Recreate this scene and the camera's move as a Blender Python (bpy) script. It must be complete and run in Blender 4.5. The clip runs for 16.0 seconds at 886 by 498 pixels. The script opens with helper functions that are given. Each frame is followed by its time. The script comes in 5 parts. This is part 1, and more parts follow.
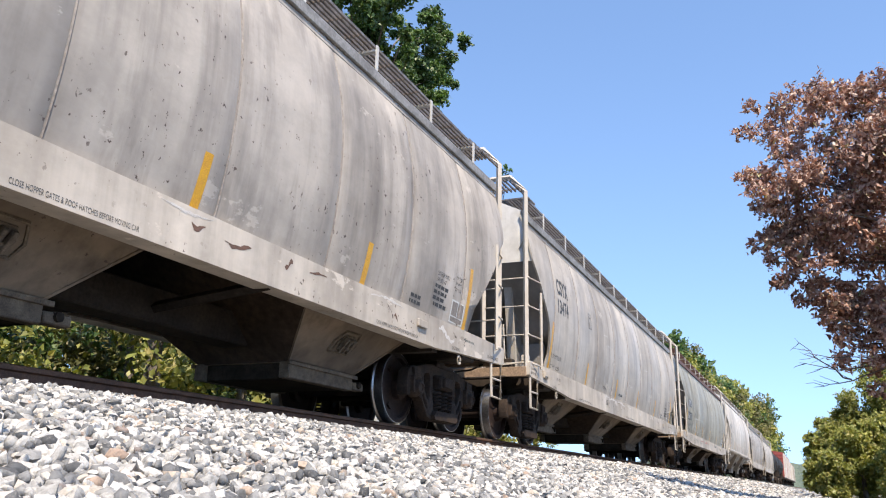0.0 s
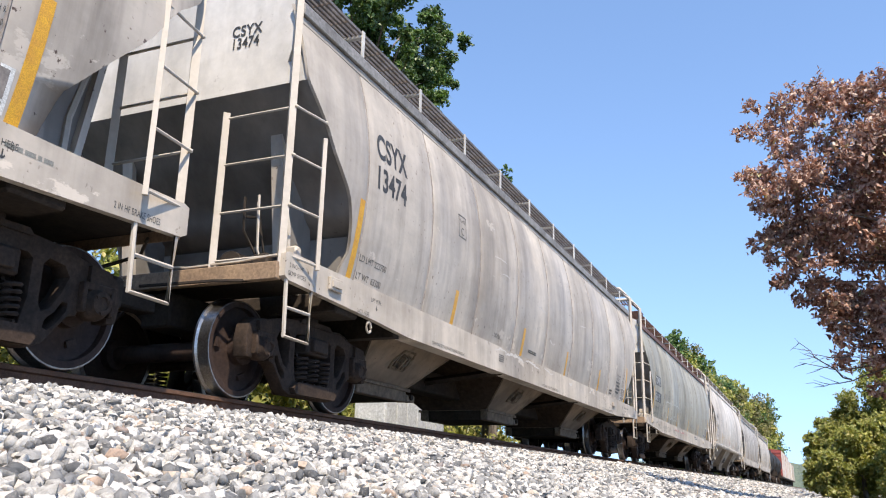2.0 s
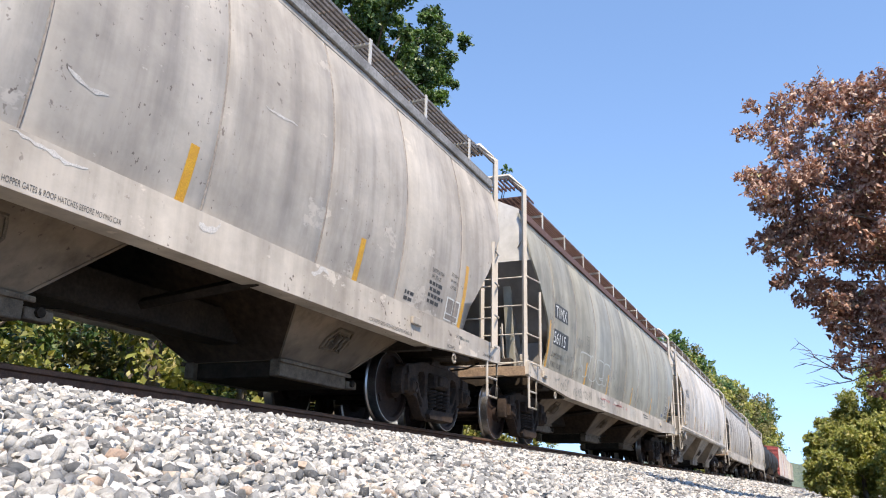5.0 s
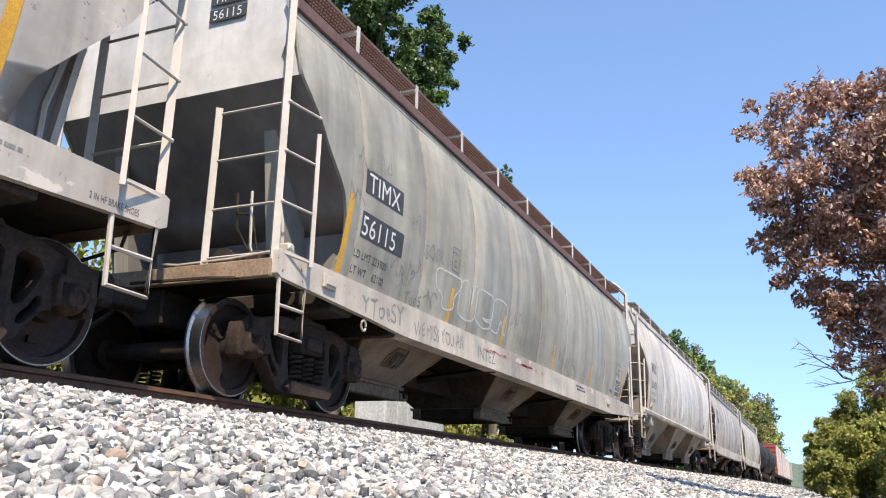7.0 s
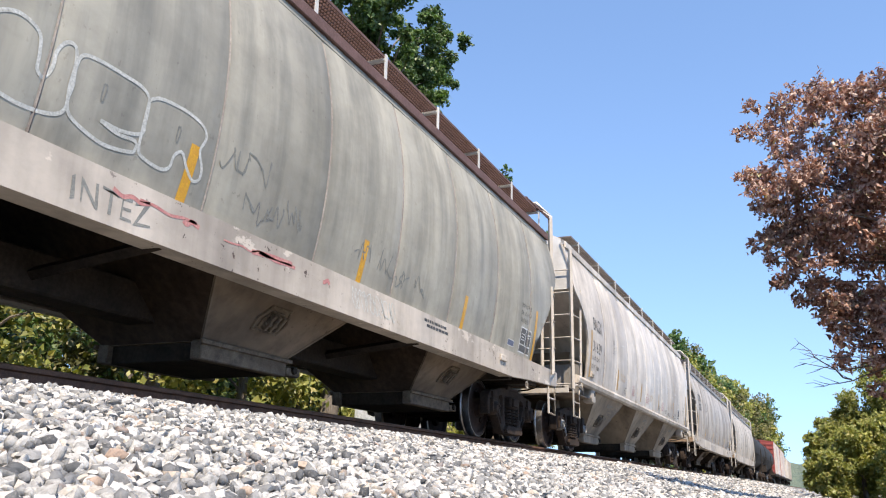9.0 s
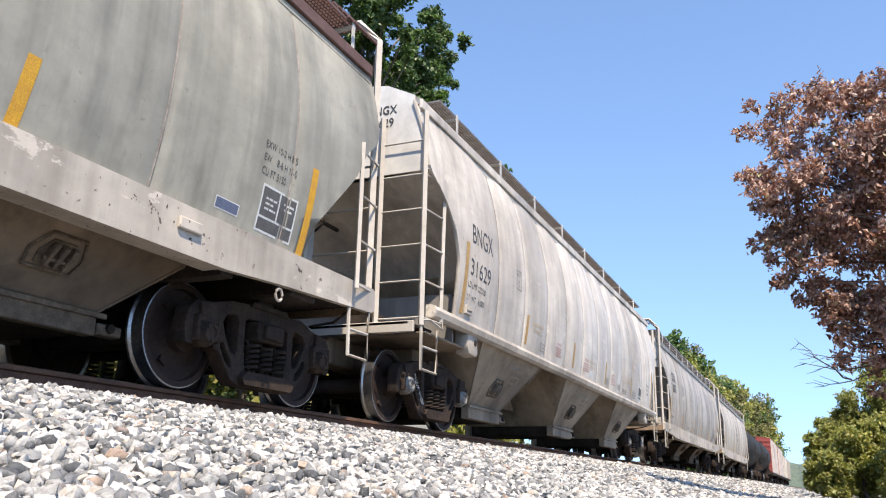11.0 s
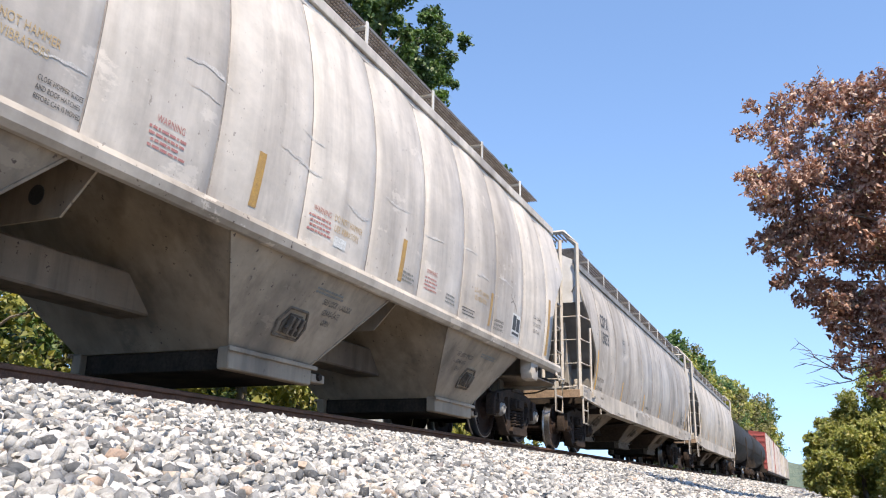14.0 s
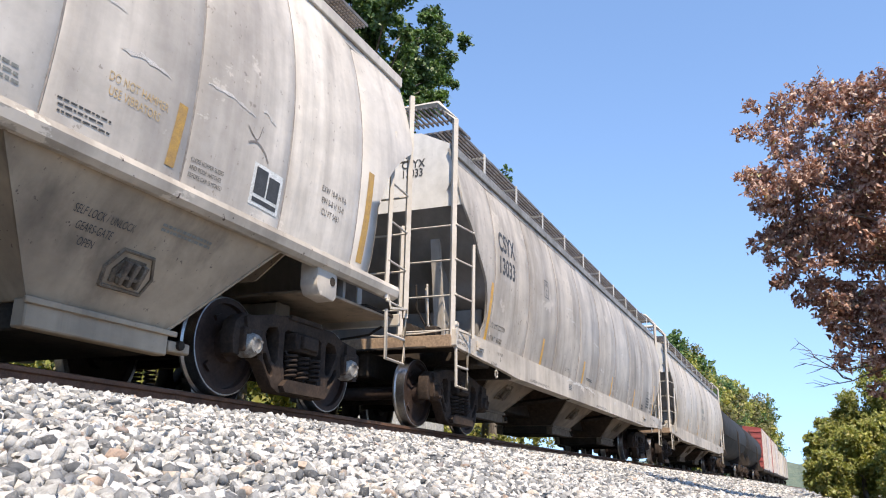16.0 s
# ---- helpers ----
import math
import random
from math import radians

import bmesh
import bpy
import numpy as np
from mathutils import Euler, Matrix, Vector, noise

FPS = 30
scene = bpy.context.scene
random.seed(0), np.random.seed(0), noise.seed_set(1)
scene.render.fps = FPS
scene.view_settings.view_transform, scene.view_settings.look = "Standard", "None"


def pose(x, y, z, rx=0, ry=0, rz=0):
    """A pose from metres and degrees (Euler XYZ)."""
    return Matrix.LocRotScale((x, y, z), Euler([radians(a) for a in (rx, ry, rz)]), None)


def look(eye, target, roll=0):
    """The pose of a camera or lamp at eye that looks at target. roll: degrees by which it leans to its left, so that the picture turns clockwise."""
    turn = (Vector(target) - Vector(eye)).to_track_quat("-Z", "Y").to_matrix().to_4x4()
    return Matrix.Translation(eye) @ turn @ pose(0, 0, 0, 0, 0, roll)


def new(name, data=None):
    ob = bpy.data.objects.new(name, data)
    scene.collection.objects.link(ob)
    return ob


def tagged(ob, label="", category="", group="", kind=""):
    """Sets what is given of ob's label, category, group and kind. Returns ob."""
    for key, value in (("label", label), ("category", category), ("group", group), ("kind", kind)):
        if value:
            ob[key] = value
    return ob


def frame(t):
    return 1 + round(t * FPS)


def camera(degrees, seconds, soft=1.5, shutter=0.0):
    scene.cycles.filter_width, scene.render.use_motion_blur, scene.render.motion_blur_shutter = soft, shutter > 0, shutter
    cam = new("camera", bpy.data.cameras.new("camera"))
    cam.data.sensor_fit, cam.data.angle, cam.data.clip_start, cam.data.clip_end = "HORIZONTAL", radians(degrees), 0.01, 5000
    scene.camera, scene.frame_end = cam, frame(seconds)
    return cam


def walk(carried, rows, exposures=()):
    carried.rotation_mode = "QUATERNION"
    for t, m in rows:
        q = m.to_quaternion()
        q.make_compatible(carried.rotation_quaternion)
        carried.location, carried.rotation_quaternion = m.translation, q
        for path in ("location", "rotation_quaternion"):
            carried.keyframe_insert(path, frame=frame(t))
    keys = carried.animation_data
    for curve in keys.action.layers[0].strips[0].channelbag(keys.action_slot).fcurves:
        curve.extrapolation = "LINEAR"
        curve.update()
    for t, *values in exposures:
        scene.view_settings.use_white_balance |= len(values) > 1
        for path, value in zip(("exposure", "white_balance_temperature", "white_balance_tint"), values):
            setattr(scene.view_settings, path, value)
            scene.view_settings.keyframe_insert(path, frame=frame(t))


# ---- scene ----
HEIGHT = 0.35            # camera above the ground by the track
RAIL = 1.057             # top of rail
TRACK_Y = 5.67           # middle of the track
END = 16.0

cam = camera(56.33, END, soft=1.1, shutter=0.0)


def shot():
    yaw, pitch = radians(23.734), radians(15.733)
    ahead = Vector((math.cos(yaw) * math.cos(pitch), math.sin(yaw) * math.cos(pitch), math.sin(pitch)))
    eye = Vector((0, 0, HEIGHT))
    return look(eye, eye + ahead * 10, 1.215)


walk(cam, [(0, shot()), (END, shot())], [(0, 1.08, 6680, 10.5), (END, 1.08, 6680, 10.5)])


def run(t):
    """Metres that the train has rolled by t seconds."""
    return 3.5525 * t + 0.0098535 * t * t - 0.00072667 * t ** 3


# ---- world and light ----
SUN_ELEV, SUN_AZ = 53.0, 221.0   # degrees; azimuth of the sun from +x towards +y
world = bpy.data.worlds.new("sky")
scene.world = world
world.use_nodes = True
wn, wl = world.node_tree.nodes, world.node_tree.links
wn.clear()
sky = wn.new("ShaderNodeTexSky")
sky.sky_type = "NISHITA"
sky.sun_disc = False
sky.sun_elevation = radians(SUN_ELEV)
sky.sun_rotation = radians(90 - SUN_AZ)
sky.air_density, sky.dust_density, sky.ozone_density = 1.0, 0.0, 3.6
bg = wn.new("ShaderNodeBackground")
bg.inputs["Strength"].default_value = 0.15
wo = wn.new("ShaderNodeOutputWorld")
# clear dry air: the pale haze band stays below the horizon
way_in, lifted, level = wn.new("ShaderNodeTexCoord"), wn.new("ShaderNodeVectorMath"), wn.new("ShaderNodeVectorMath")
lifted.operation, level.operation = "MULTIPLY_ADD", "NORMALIZE"
lifted.inputs[1].default_value, lifted.inputs[2].default_value = (1, 1, 0.88), (0, 0, 0.17)
wl.new(way_in.outputs["Generated"], lifted.inputs[0])
wl.new(lifted.outputs[0], level.inputs[0])
wl.new(level.outputs[0], sky.inputs["Vector"])
wl.new(sky.outputs[0], bg.inputs[0])
wl.new(bg.outputs[0], wo.inputs[0])
sun = new("sun", bpy.data.lights.new("sun", "SUN"))
sun.data.energy, sun.data.angle, sun.data.color = 3.75, radians(0.53), (1.0, 0.885, 0.725)
sun_way = Vector((math.cos(radians(SUN_AZ)) * math.cos(radians(SUN_ELEV)), math.sin(radians(SUN_AZ)) * math.cos(radians(SUN_ELEV)), math.sin(radians(SUN_ELEV))))
sun.matrix_world = look(sun_way * 60, (0, 0, 0))


# ---- materials ----
def ramp(nt, src, stops):
    n = nt.nodes.new("ShaderNodeValToRGB")
    e = n.color_ramp.elements
    while len(e) < len(stops):
        e.new(0.5)
    for i, (p, c) in enumerate(stops):
        e[i].position, e[i].color = p, (*c, 1) if len(c) == 3 else c
    nt.links.new(src, n.inputs[0])
    return n.outputs[0]


def grey(v):
    return (v, v, v)


def noise_at(nt, vec, scale, detail=4.0, rough=0.6, stretch=(1, 1, 1), offset=(0, 0, 0)):
    m = nt.nodes.new("ShaderNodeMapping")
    m.inputs["Scale"].default_value = stretch
    m.inputs["Location"].default_value = offset
    nt.links.new(vec, m.inputs["Vector"])
    n = nt.nodes.new("ShaderNodeTexNoise")
    n.inputs["Scale"].default_value, n.inputs["Detail"].default_value, n.inputs["Roughness"].default_value = scale, detail, rough
    nt.links.new(m.outputs[0], n.inputs["Vector"])
    return n.outputs[0]


def mix(nt, fac, a, b, mode="MIX"):
    n = nt.nodes.new("ShaderNodeMix")
    n.data_type, n.blend_type = "RGBA", mode
    for sock, v in ((n.inputs[0], fac), (n.inputs[6], a), (n.inputs[7], b)):
        if isinstance(v, (int, float)):
            sock.default_value = v
        elif isinstance(v, tuple):
            sock.default_value = (*v, 1)
        else:
            nt.links.new(v, sock)
    return n.outputs[2]


def start(name, rough=0.6, metal=0.0):
    m = bpy.data.materials.new(name)
    m.use_nodes = True
    nt = m.node_tree
    b = nt.nodes["Principled BSDF"]
    b.inputs["Roughness"].default_value, b.inputs["Metallic"].default_value = rough, metal
    tc = nt.nodes.new("ShaderNodeTexCoord")
    return m, nt, b, tc.outputs["Object"]


def bump(nt, b, src, strength=0.3, dist=0.01):
    n = nt.nodes.new("ShaderNodeBump")
    n.inputs["Strength"].default_value, n.inputs["Distance"].default_value = strength, dist
    nt.links.new(src, n.inputs["Height"])
    nt.links.new(n.outputs[0], b.inputs["Normal"])


def painted(name, base, dirt, streak=0.6, rust=0.08, seed=0.0, rough=0.5, patch=0.0):
    """Weathered paint: upright streaks of grime, broad stains, chips of rust, pale touched-up patches."""
    m, nt, b, vec = start(name, rough)
    o = (seed * 7.3, seed * 3.1, seed)
    broad = ramp(nt, noise_at(nt, vec, 0.55, 5, 0.6, (1, 1, 0.55), o), [(0.38, grey(0)), (0.68, grey(1))])
    fine = ramp(nt, noise_at(nt, vec, 3.4, 5, 0.62, (1, 1, 0.09), o), [(0.46, grey(0)), (0.74, grey(1))])
    wide = ramp(nt, noise_at(nt, vec, 1.2, 4, 0.55, (1, 1, 0.16), o), [(0.45, grey(0)), (0.68, grey(1))])
    light = tuple(min(0.9, v * 1.14) for v in base)
    c = mix(nt, broad, base, tuple(0.62 * v + 0.38 * d for v, d in zip(base, dirt)))
    c2 = mix(nt, wide, c, light)
    f = nt.nodes.new("ShaderNodeMath")
    f.operation = "MULTIPLY"
    nt.links.new(fine, f.inputs[0])
    f.inputs[1].default_value = streak
    c3 = mix(nt, f.outputs[0], c2, dirt)
    grime = ramp(nt, noise_at(nt, vec, 0.9, 5, 0.6, (1, 1, 0.14), (seed + 31, 2, 5)), [(0.47, grey(0)), (0.70, grey(0.6))])
    c3 = mix(nt, grime, c3, tuple(0.75 * d + 0.02 for d in dirt))
    smear = ramp(nt, noise_at(nt, vec, 2.6, 6, 0.68, (0.7, 1, 1), (seed + 3, 9, 7)), [(0.36, grey(0.86)), (0.64, grey(1.10))])
    c3 = mix(nt, 1.0, c3, smear, "MULTIPLY")
    if patch:
        p = ramp(nt, noise_at(nt, vec, 1.3, 6, 0.7, (0.8, 1, 1.5), (seed + 20, 4, 9)), [(0.62, grey(0)), (0.645, grey(patch))])
        c3 = mix(nt, p, c3, tuple(min(0.9, v * 1.45) for v in base))
    chip = ramp(nt, noise_at(nt, vec, 17.0, 3, 0.6, (1, 1, 0.8), o), [(0.655, grey(0)), (0.69, grey(1))])
    where = ramp(nt, noise_at(nt, vec, 0.8, 3, 0.5, (1, 1, 1), (seed + 5, 1, 2)), [(0.46, grey(0)), (0.60, grey(min(1, rust * 9)))])
    cm = nt.nodes.new("ShaderNodeMath")
    cm.operation = "MULTIPLY"
    nt.links.new(chip, cm.inputs[0])
    nt.links.new(where, cm.inputs[1])
    c4 = mix(nt, cm.outputs[0], c3, (0.075, 0.05, 0.04))
    nt.links.new(c4, b.inputs["Base Color"])
    r = ramp(nt, broad, [(0, grey(rough - 0.08)), (1, grey(rough + 0.18))])
    nt.links.new(r, b.inputs["Roughness"])
    bump(nt, b, noise_at(nt, vec, 2.2, 3, 0.5), 0.25, 0.02)
    return m


def plain(name, a, c, scale=6.0, rough=0.7, metal=0.0, bumps=0.3, bdist=0.01, stretch=(1, 1, 1), lo=0.35, hi=0.65, fine=(0.65, 1.15), gloss=0.5):
    """Two tones mixed by noise at two scales, with fine relief."""
    m, nt, b, vec = start(name, rough, metal)
    b.inputs["Specular IOR Level"].default_value = gloss
    f1 = ramp(nt, noise_at(nt, vec, scale, 6, 0.65, stretch), [(lo, grey(0)), (hi, grey(1))])
    f2 = ramp(nt, noise_at(nt, vec, scale * 9, 3, 0.6, stretch, (3, 8, 1)), [(0.3, grey(fine[0])), (0.7, grey(fine[1]))])
    col = mix(nt, f1, a, c)
    nt.links.new(mix(nt, 1.0, col, f2, "MULTIPLY"), b.inputs["Base Color"])
    if bumps:
        bump(nt, b, noise_at(nt, vec, scale * 5, 5, 0.65, stretch), bumps, bdist)
    return m


def leafy(name, stops, through_col, rough=0.55, mixin=0.35):
    m, nt, b, vec = start(name, rough)
    g = nt.nodes.new("ShaderNodeNewGeometry")
    col = ramp(nt, g.outputs["Random Per Island"], stops)
    big = ramp(nt, noise_at(nt, vec, 0.5, 3, 0.5), [(0.35, grey(0.72)), (0.65, grey(1.2))])
    col = mix(nt, 1.0, col, big, "MULTIPLY")
    nt.links.new(col, b.inputs["Base Color"])
    tr = nt.nodes.new("ShaderNodeBsdfTranslucent")
    nt.links.new(mix(nt, 1.0, col, through_col, "MULTIPLY"), tr.inputs["Color"])
    ms = nt.nodes.new("ShaderNodeMixShader")
    ms.inputs[0].default_value = mixin
    nt.links.new(b.outputs[0], ms.inputs[1])
    nt.links.new(tr.outputs[0], ms.inputs[2])
    nt.links.new(ms.outputs[0], nt.nodes["Material Output"].inputs["Surface"])
    return m


PALE = painted("pale_grey_paint", (0.45, 0.40, 0.345), (0.15, 0.13, 0.112), 0.8, 0.12, 0.0, 0.55, 0.4)
PALE_B = painted("pale_grey_paint_clean", (0.48, 0.43, 0.37), (0.19, 0.165, 0.145), 0.65, 0.08, 3.0, 0.52, 0.4)
GREEN = painted("grey_green_paint", (0.37, 0.345, 0.28), (0.15, 0.145, 0.12), 0.75, 0.03, 6.0, 0.55, 0.0)
WHITE = painted("off_white_paint", (0.57, 0.515, 0.45), (0.26, 0.225, 0.195), 0.6, 0.05, 9.0, 0.5, 0.3)
TAN = painted("tan_grey_paint", (0.50, 0.435, 0.36), (0.24, 0.20, 0.155), 0.5, 0.04, 12.0, 0.55, 0.3)
SILL = painted("chipped_sill_paint", (0.52, 0.46, 0.39), (0.18, 0.15, 0.12), 0.45, 0.16, 15.0, 0.55, 0.5)
# very dark brown: the deep shade under the cars is put into the colour
UNDER = plain("underside_shade_brown", (0.085, 0.058, 0.042), (0.045, 0.032, 0.024), 1.5, 0.9, gloss=0.15)
# dusty brown, taken darker still to stand for shade below the sill
CHUTE = painted("dusty_shaded_chute_paint", (0.25, 0.19, 0.135), (0.06, 0.043, 0.031), 0.8, 0.14, 18.0, 0.85, 0.0)
GRIMY = plain("grimy_bracket_steel", (0.20, 0.155, 0.11), (0.09, 0.068, 0.05), 9.0, 0.85, 0, 0.4, 0.004)
# almost black: the unlit space behind the gate frames, given as a colour
GATE = plain("shaded_gate_steel", (0.05, 0.039, 0.03), (0.022, 0.018, 0.015), 3.0, 0.9, gloss=0.15)
# off-white paint browned and darkened by the shade and tan bounce underneath
CHUTE_W = painted("shaded_off_white_chute_paint", (0.35, 0.275, 0.195), (0.11, 0.083, 0.06), 0.7, 0.13, 21.0, 0.65, 0.2)
END_WHITE = painted("white_end_paint", (0.58, 0.56, 0.53), (0.38, 0.36, 0.33), 0.35, 0.03, 24.0, 0.5)
# pale car paint with the shade of the down-facing end sheets in its grey
SHADED = painted("shaded_grey_underside", (0.21, 0.195, 0.18), (0.10, 0.088, 0.078), 0.5, 0.04, 27.0, 0.7)
SEAM = plain("grimy_weld_seam", (0.17, 0.145, 0.13), (0.27, 0.24, 0.215), 3.0, 0.7, 0, 0.2, 0.004)
BAR = plain("ladder_paint", (0.50, 0.455, 0.40), (0.40, 0.355, 0.30), 2.0, 0.55, 0, 0.1, 0.003, fine=(0.92, 1.04))
RUSTY = plain("rusty_wood_platform", (0.36, 0.25, 0.16), (0.22, 0.15, 0.10), 4.0, 0.8)
TRUCK = plain("grimy_cast_steel", (0.024, 0.018, 0.015), (0.060, 0.040, 0.029), 4.0, 0.85, 0.0, 0.5, 0.006, gloss=0.2)
WHEEL = plain("brown_wheel_steel", (0.024, 0.015, 0.013), (0.050, 0.031, 0.024), 3.0, 0.7, 0.0, gloss=0.25)
TREAD = plain("worn_wheel_tread", (0.42, 0.41, 0.40), (0.30, 0.28, 0.27), 8.0, 0.32, 1.0, 0.1)
CAP = plain("pale_bearing_cap", (0.30, 0.30, 0.285), (0.13, 0.11, 0.095), 9.0, 0.6, 0, 0.05, 0.002)
DARK = plain("dark_underframe", (0.028, 0.023, 0.02), (0.055, 0.042, 0.033), 3.0, 0.85, gloss=0.2)
ROOF = plain("weathered_roof_grey", (0.30, 0.29, 0.28), (0.16, 0.15, 0.14), 3.0, 0.6)
GRATE = plain("galvanised_grating", (0.30, 0.27, 0.25), (0.18, 0.15, 0.13), 6.0, 0.55, 0.5)
GRATE_R = plain("rust_red_grating", (0.115, 0.062, 0.052), (0.16, 0.09, 0.078), 6.0, 0.75)
YELLOW = plain("yellow_reflector", (0.70, 0.38, 0.02), (0.60, 0.30, 0.03), 14.0, 0.4, 0, 0.1)
OCHRE = plain("faded_ochre_reflector", (0.50, 0.30, 0.07), (0.36, 0.22, 0.08), 14.0, 0.5, 0, 0.1)
GREENDARK = plain("dark_spray_paint", (0.19, 0.19, 0.175), (0.25, 0.25, 0.225), 9.0, 0.7, 0, 0)
BLACK = plain("black_lettering", (0.035, 0.035, 0.037), (0.06, 0.06, 0.06), 10.0, 0.6, 0, 0)
WHITE_INK = plain("white_lettering", (0.72, 0.72, 0.70), (0.60, 0.60, 0.57), 10.0, 0.6, 0, 0)
PALE_INK = plain("pale_spray_paint", (0.60, 0.60, 0.56), (0.46, 0.46, 0.42), 7.0, 0.65, 0, 0)
RED_INK = plain("faded_red_lettering", (0.42, 0.16, 0.15), (0.5, 0.25, 0.22), 10.0, 0.6, 0, 0)
BLUE_INK = plain("faded_blue_label", (0.10, 0.12, 0.20), (0.14, 0.16, 0.23), 10.0, 0.6, 0, 0)
PANEL = plain("dark_grey_panel", (0.09, 0.085, 0.08), (0.12, 0.115, 0.11), 10.0, 0.6, 0, 0)
RUST_CHIP = plain("rusty_chipped_patch", (0.16, 0.085, 0.06), (0.09, 0.055, 0.042), 20.0, 0.85)
FLAKE = plain("bare_white_scrape", (0.62, 0.59, 0.55), (0.50, 0.46, 0.42), 12.0, 0.6, 0, 0)
OCHRE_INK = plain("faded_orange_lettering", (0.55, 0.36, 0.16), (0.5, 0.4, 0.25), 10.0, 0.6, 0, 0)
TANK = plain("black_tank_paint", (0.018, 0.018, 0.018), (0.045, 0.04, 0.036), 1.2, 0.7, gloss=0.2)
RED = plain("red_boxcar_paint", (0.36, 0.06, 0.05), (0.24, 0.06, 0.05), 1.2, 0.6)
PINKISH = plain("faded_pale_boxcar_paint", (0.60, 0.54, 0.50), (0.42, 0.36, 0.33), 1.2, 0.6)
STEEL = plain("shiny_rail_head", (0.45, 0.44, 0.43), (0.35, 0.33, 0.31), 20.0, 0.28, 1.0, 0.1, 0.002)
RAILRUST = plain("rail_rust", (0.17, 0.09, 0.058), (0.10, 0.058, 0.04), 9.0, 0.9, gloss=0.2)
TIE = plain("creosoted_tie", (0.10, 0.08, 0.065), (0.06, 0.05, 0.042), 5.0, 0.85, 0, 0.5, 0.01, (0.3, 3, 3))
SOIL = plain("dusty_soil", (0.17, 0.14, 0.10), (0.10, 0.10, 0.055), 1.5, 0.95, 0, 0.6, 0.03)
GRIT = plain("ballast_dust", (0.20, 0.185, 0.165), (0.12, 0.11, 0.10), 30.0, 0.95, 0, 0.8, 0.02)
BARK = plain("grey_bark", (0.22, 0.19, 0.16), (0.075, 0.06, 0.05), 5.0, 0.9, 0, 0.8, 0.03, (1, 1, 0.25))
FAR_WOODS = plain("far_woods", (0.10, 0.135, 0.10), (0.16, 0.19, 0.13), 0.12, 0.95, 0, 0.8, 2.0)
CABINET = plain("grey_cabinet_paint", (0.60, 0.62, 0.64), (0.50, 0.52, 0.54), 2.0, 0.5, 0, 0.1)
LEAF_BROWN = leafy("dead_brown_leaves", [(0.0, (0.16, 0.085, 0.065)), (0.35, (0.33, 0.195, 0.15)), (0.7, (0.48, 0.32, 0.25)), (0.93, (0.64, 0.50, 0.42)), (1.0, (0.28, 0.27, 0.10))], (1.0, 0.66, 0.48), 0.45, 0.3)
LEAF_OAK = leafy("oak_green_leaves", [(0.0, (0.04, 0.08, 0.022)), (0.5, (0.085, 0.15, 0.042)), (1.0, (0.15, 0.22, 0.07))], (0.8, 1.0, 0.35), 0.42, 0.3)
LEAF_BUSH = leafy("yellow_green_leaves", [(0.0, (0.15, 0.18, 0.045)), (0.5, (0.30, 0.32, 0.085)), (0.9, (0.44, 0.41, 0.13)), (1.0, (0.48, 0.40, 0.16))], (1.0, 1.0, 0.35), 0.45, 0.4)
LEAF_HILL = leafy("hillside_leaves", [(0.0, (0.075, 0.085, 0.028)), (0.5, (0.15, 0.15, 0.048)), (1.0, (0.25, 0.22, 0.085))], (0.9, 1.0, 0.35), 0.5, 0.35)


def stone_mat():
    m, nt, b, vec = start("ballast_stone", 0.8)
    g = nt.nodes.new("ShaderNodeNewGeometry")
    i = nt.nodes.new("ShaderNodeObjectInfo")
    a = nt.nodes.new("ShaderNodeMath")
    a.operation = "ADD"
    nt.links.new(g.outputs["Random Per Island"], a.inputs[0])
    nt.links.new(i.outputs["Random"], a.inputs[1])
    w = nt.nodes.new("ShaderNodeMath")
    w.operation = "FRACT"
    nt.links.new(a.outputs[0], w.inputs[0])
    col = ramp(nt, w.outputs[0], [(0.0, (0.07, 0.073, 0.078)), (0.14, (0.16, 0.162, 0.165)), (0.34, (0.30, 0.295, 0.285)), (0.55, (0.47, 0.455, 0.43)),
                                  (0.84, (0.62, 0.60, 0.57)), (0.955, (0.50, 0.44, 0.37)), (0.985, (0.38, 0.27, 0.20)), (1.0, (0.17, 0.17, 0.18))])
    f = ramp(nt, noise_at(nt, vec, 42.0, 6, 0.72), [(0.32, grey(0.52)), (0.5, grey(0.90)), (0.68, grey(1.10))])
    col = mix(nt, 1.0, col, f, "MULTIPLY")
    vein = ramp(nt, noise_at(nt, vec, 110.0, 3, 0.6, (1, 1, 0.4), (4, 2, 8)), [(0.56, grey(0)), (0.66, grey(0.45))])
    nt.links.new(mix(nt, vein, col, (0.24, 0.22, 0.20)), b.inputs["Base Color"])
    bump(nt, b, noise_at(nt, vec, 75.0, 5, 0.68), 0.8, 0.006)
    return m


STONE = stone_mat()


# ---- mesh tools ----
def finish(bm, name, mat, smooth=0.0):
    me = bpy.data.meshes.new(name)
    bmesh.ops.recalc_face_normals(bm, faces=bm.faces)
    if smooth:
        for f in bm.faces:
            f.smooth = True
        for e in bm.edges:
            if len(e.link_faces) == 2 and e.calc_face_angle(0) > radians(smooth):
                e.smooth = False
    bm.to_mesh(me)
    bm.free()
    for m in mat if isinstance(mat, (list, tuple)) else [mat]:
        me.materials.append(m)
    return me


def part(name, bm, material, parent, label="", smooth=0.0, at=None):
    me = bm if isinstance(bm, bpy.types.Mesh) else finish(bm, name, material, smooth)
    ob = new(name, me)
    ob.parent = parent
    if at is not None:
        ob.matrix_basis = at
    if label:
        ob["label"] = label
    return ob


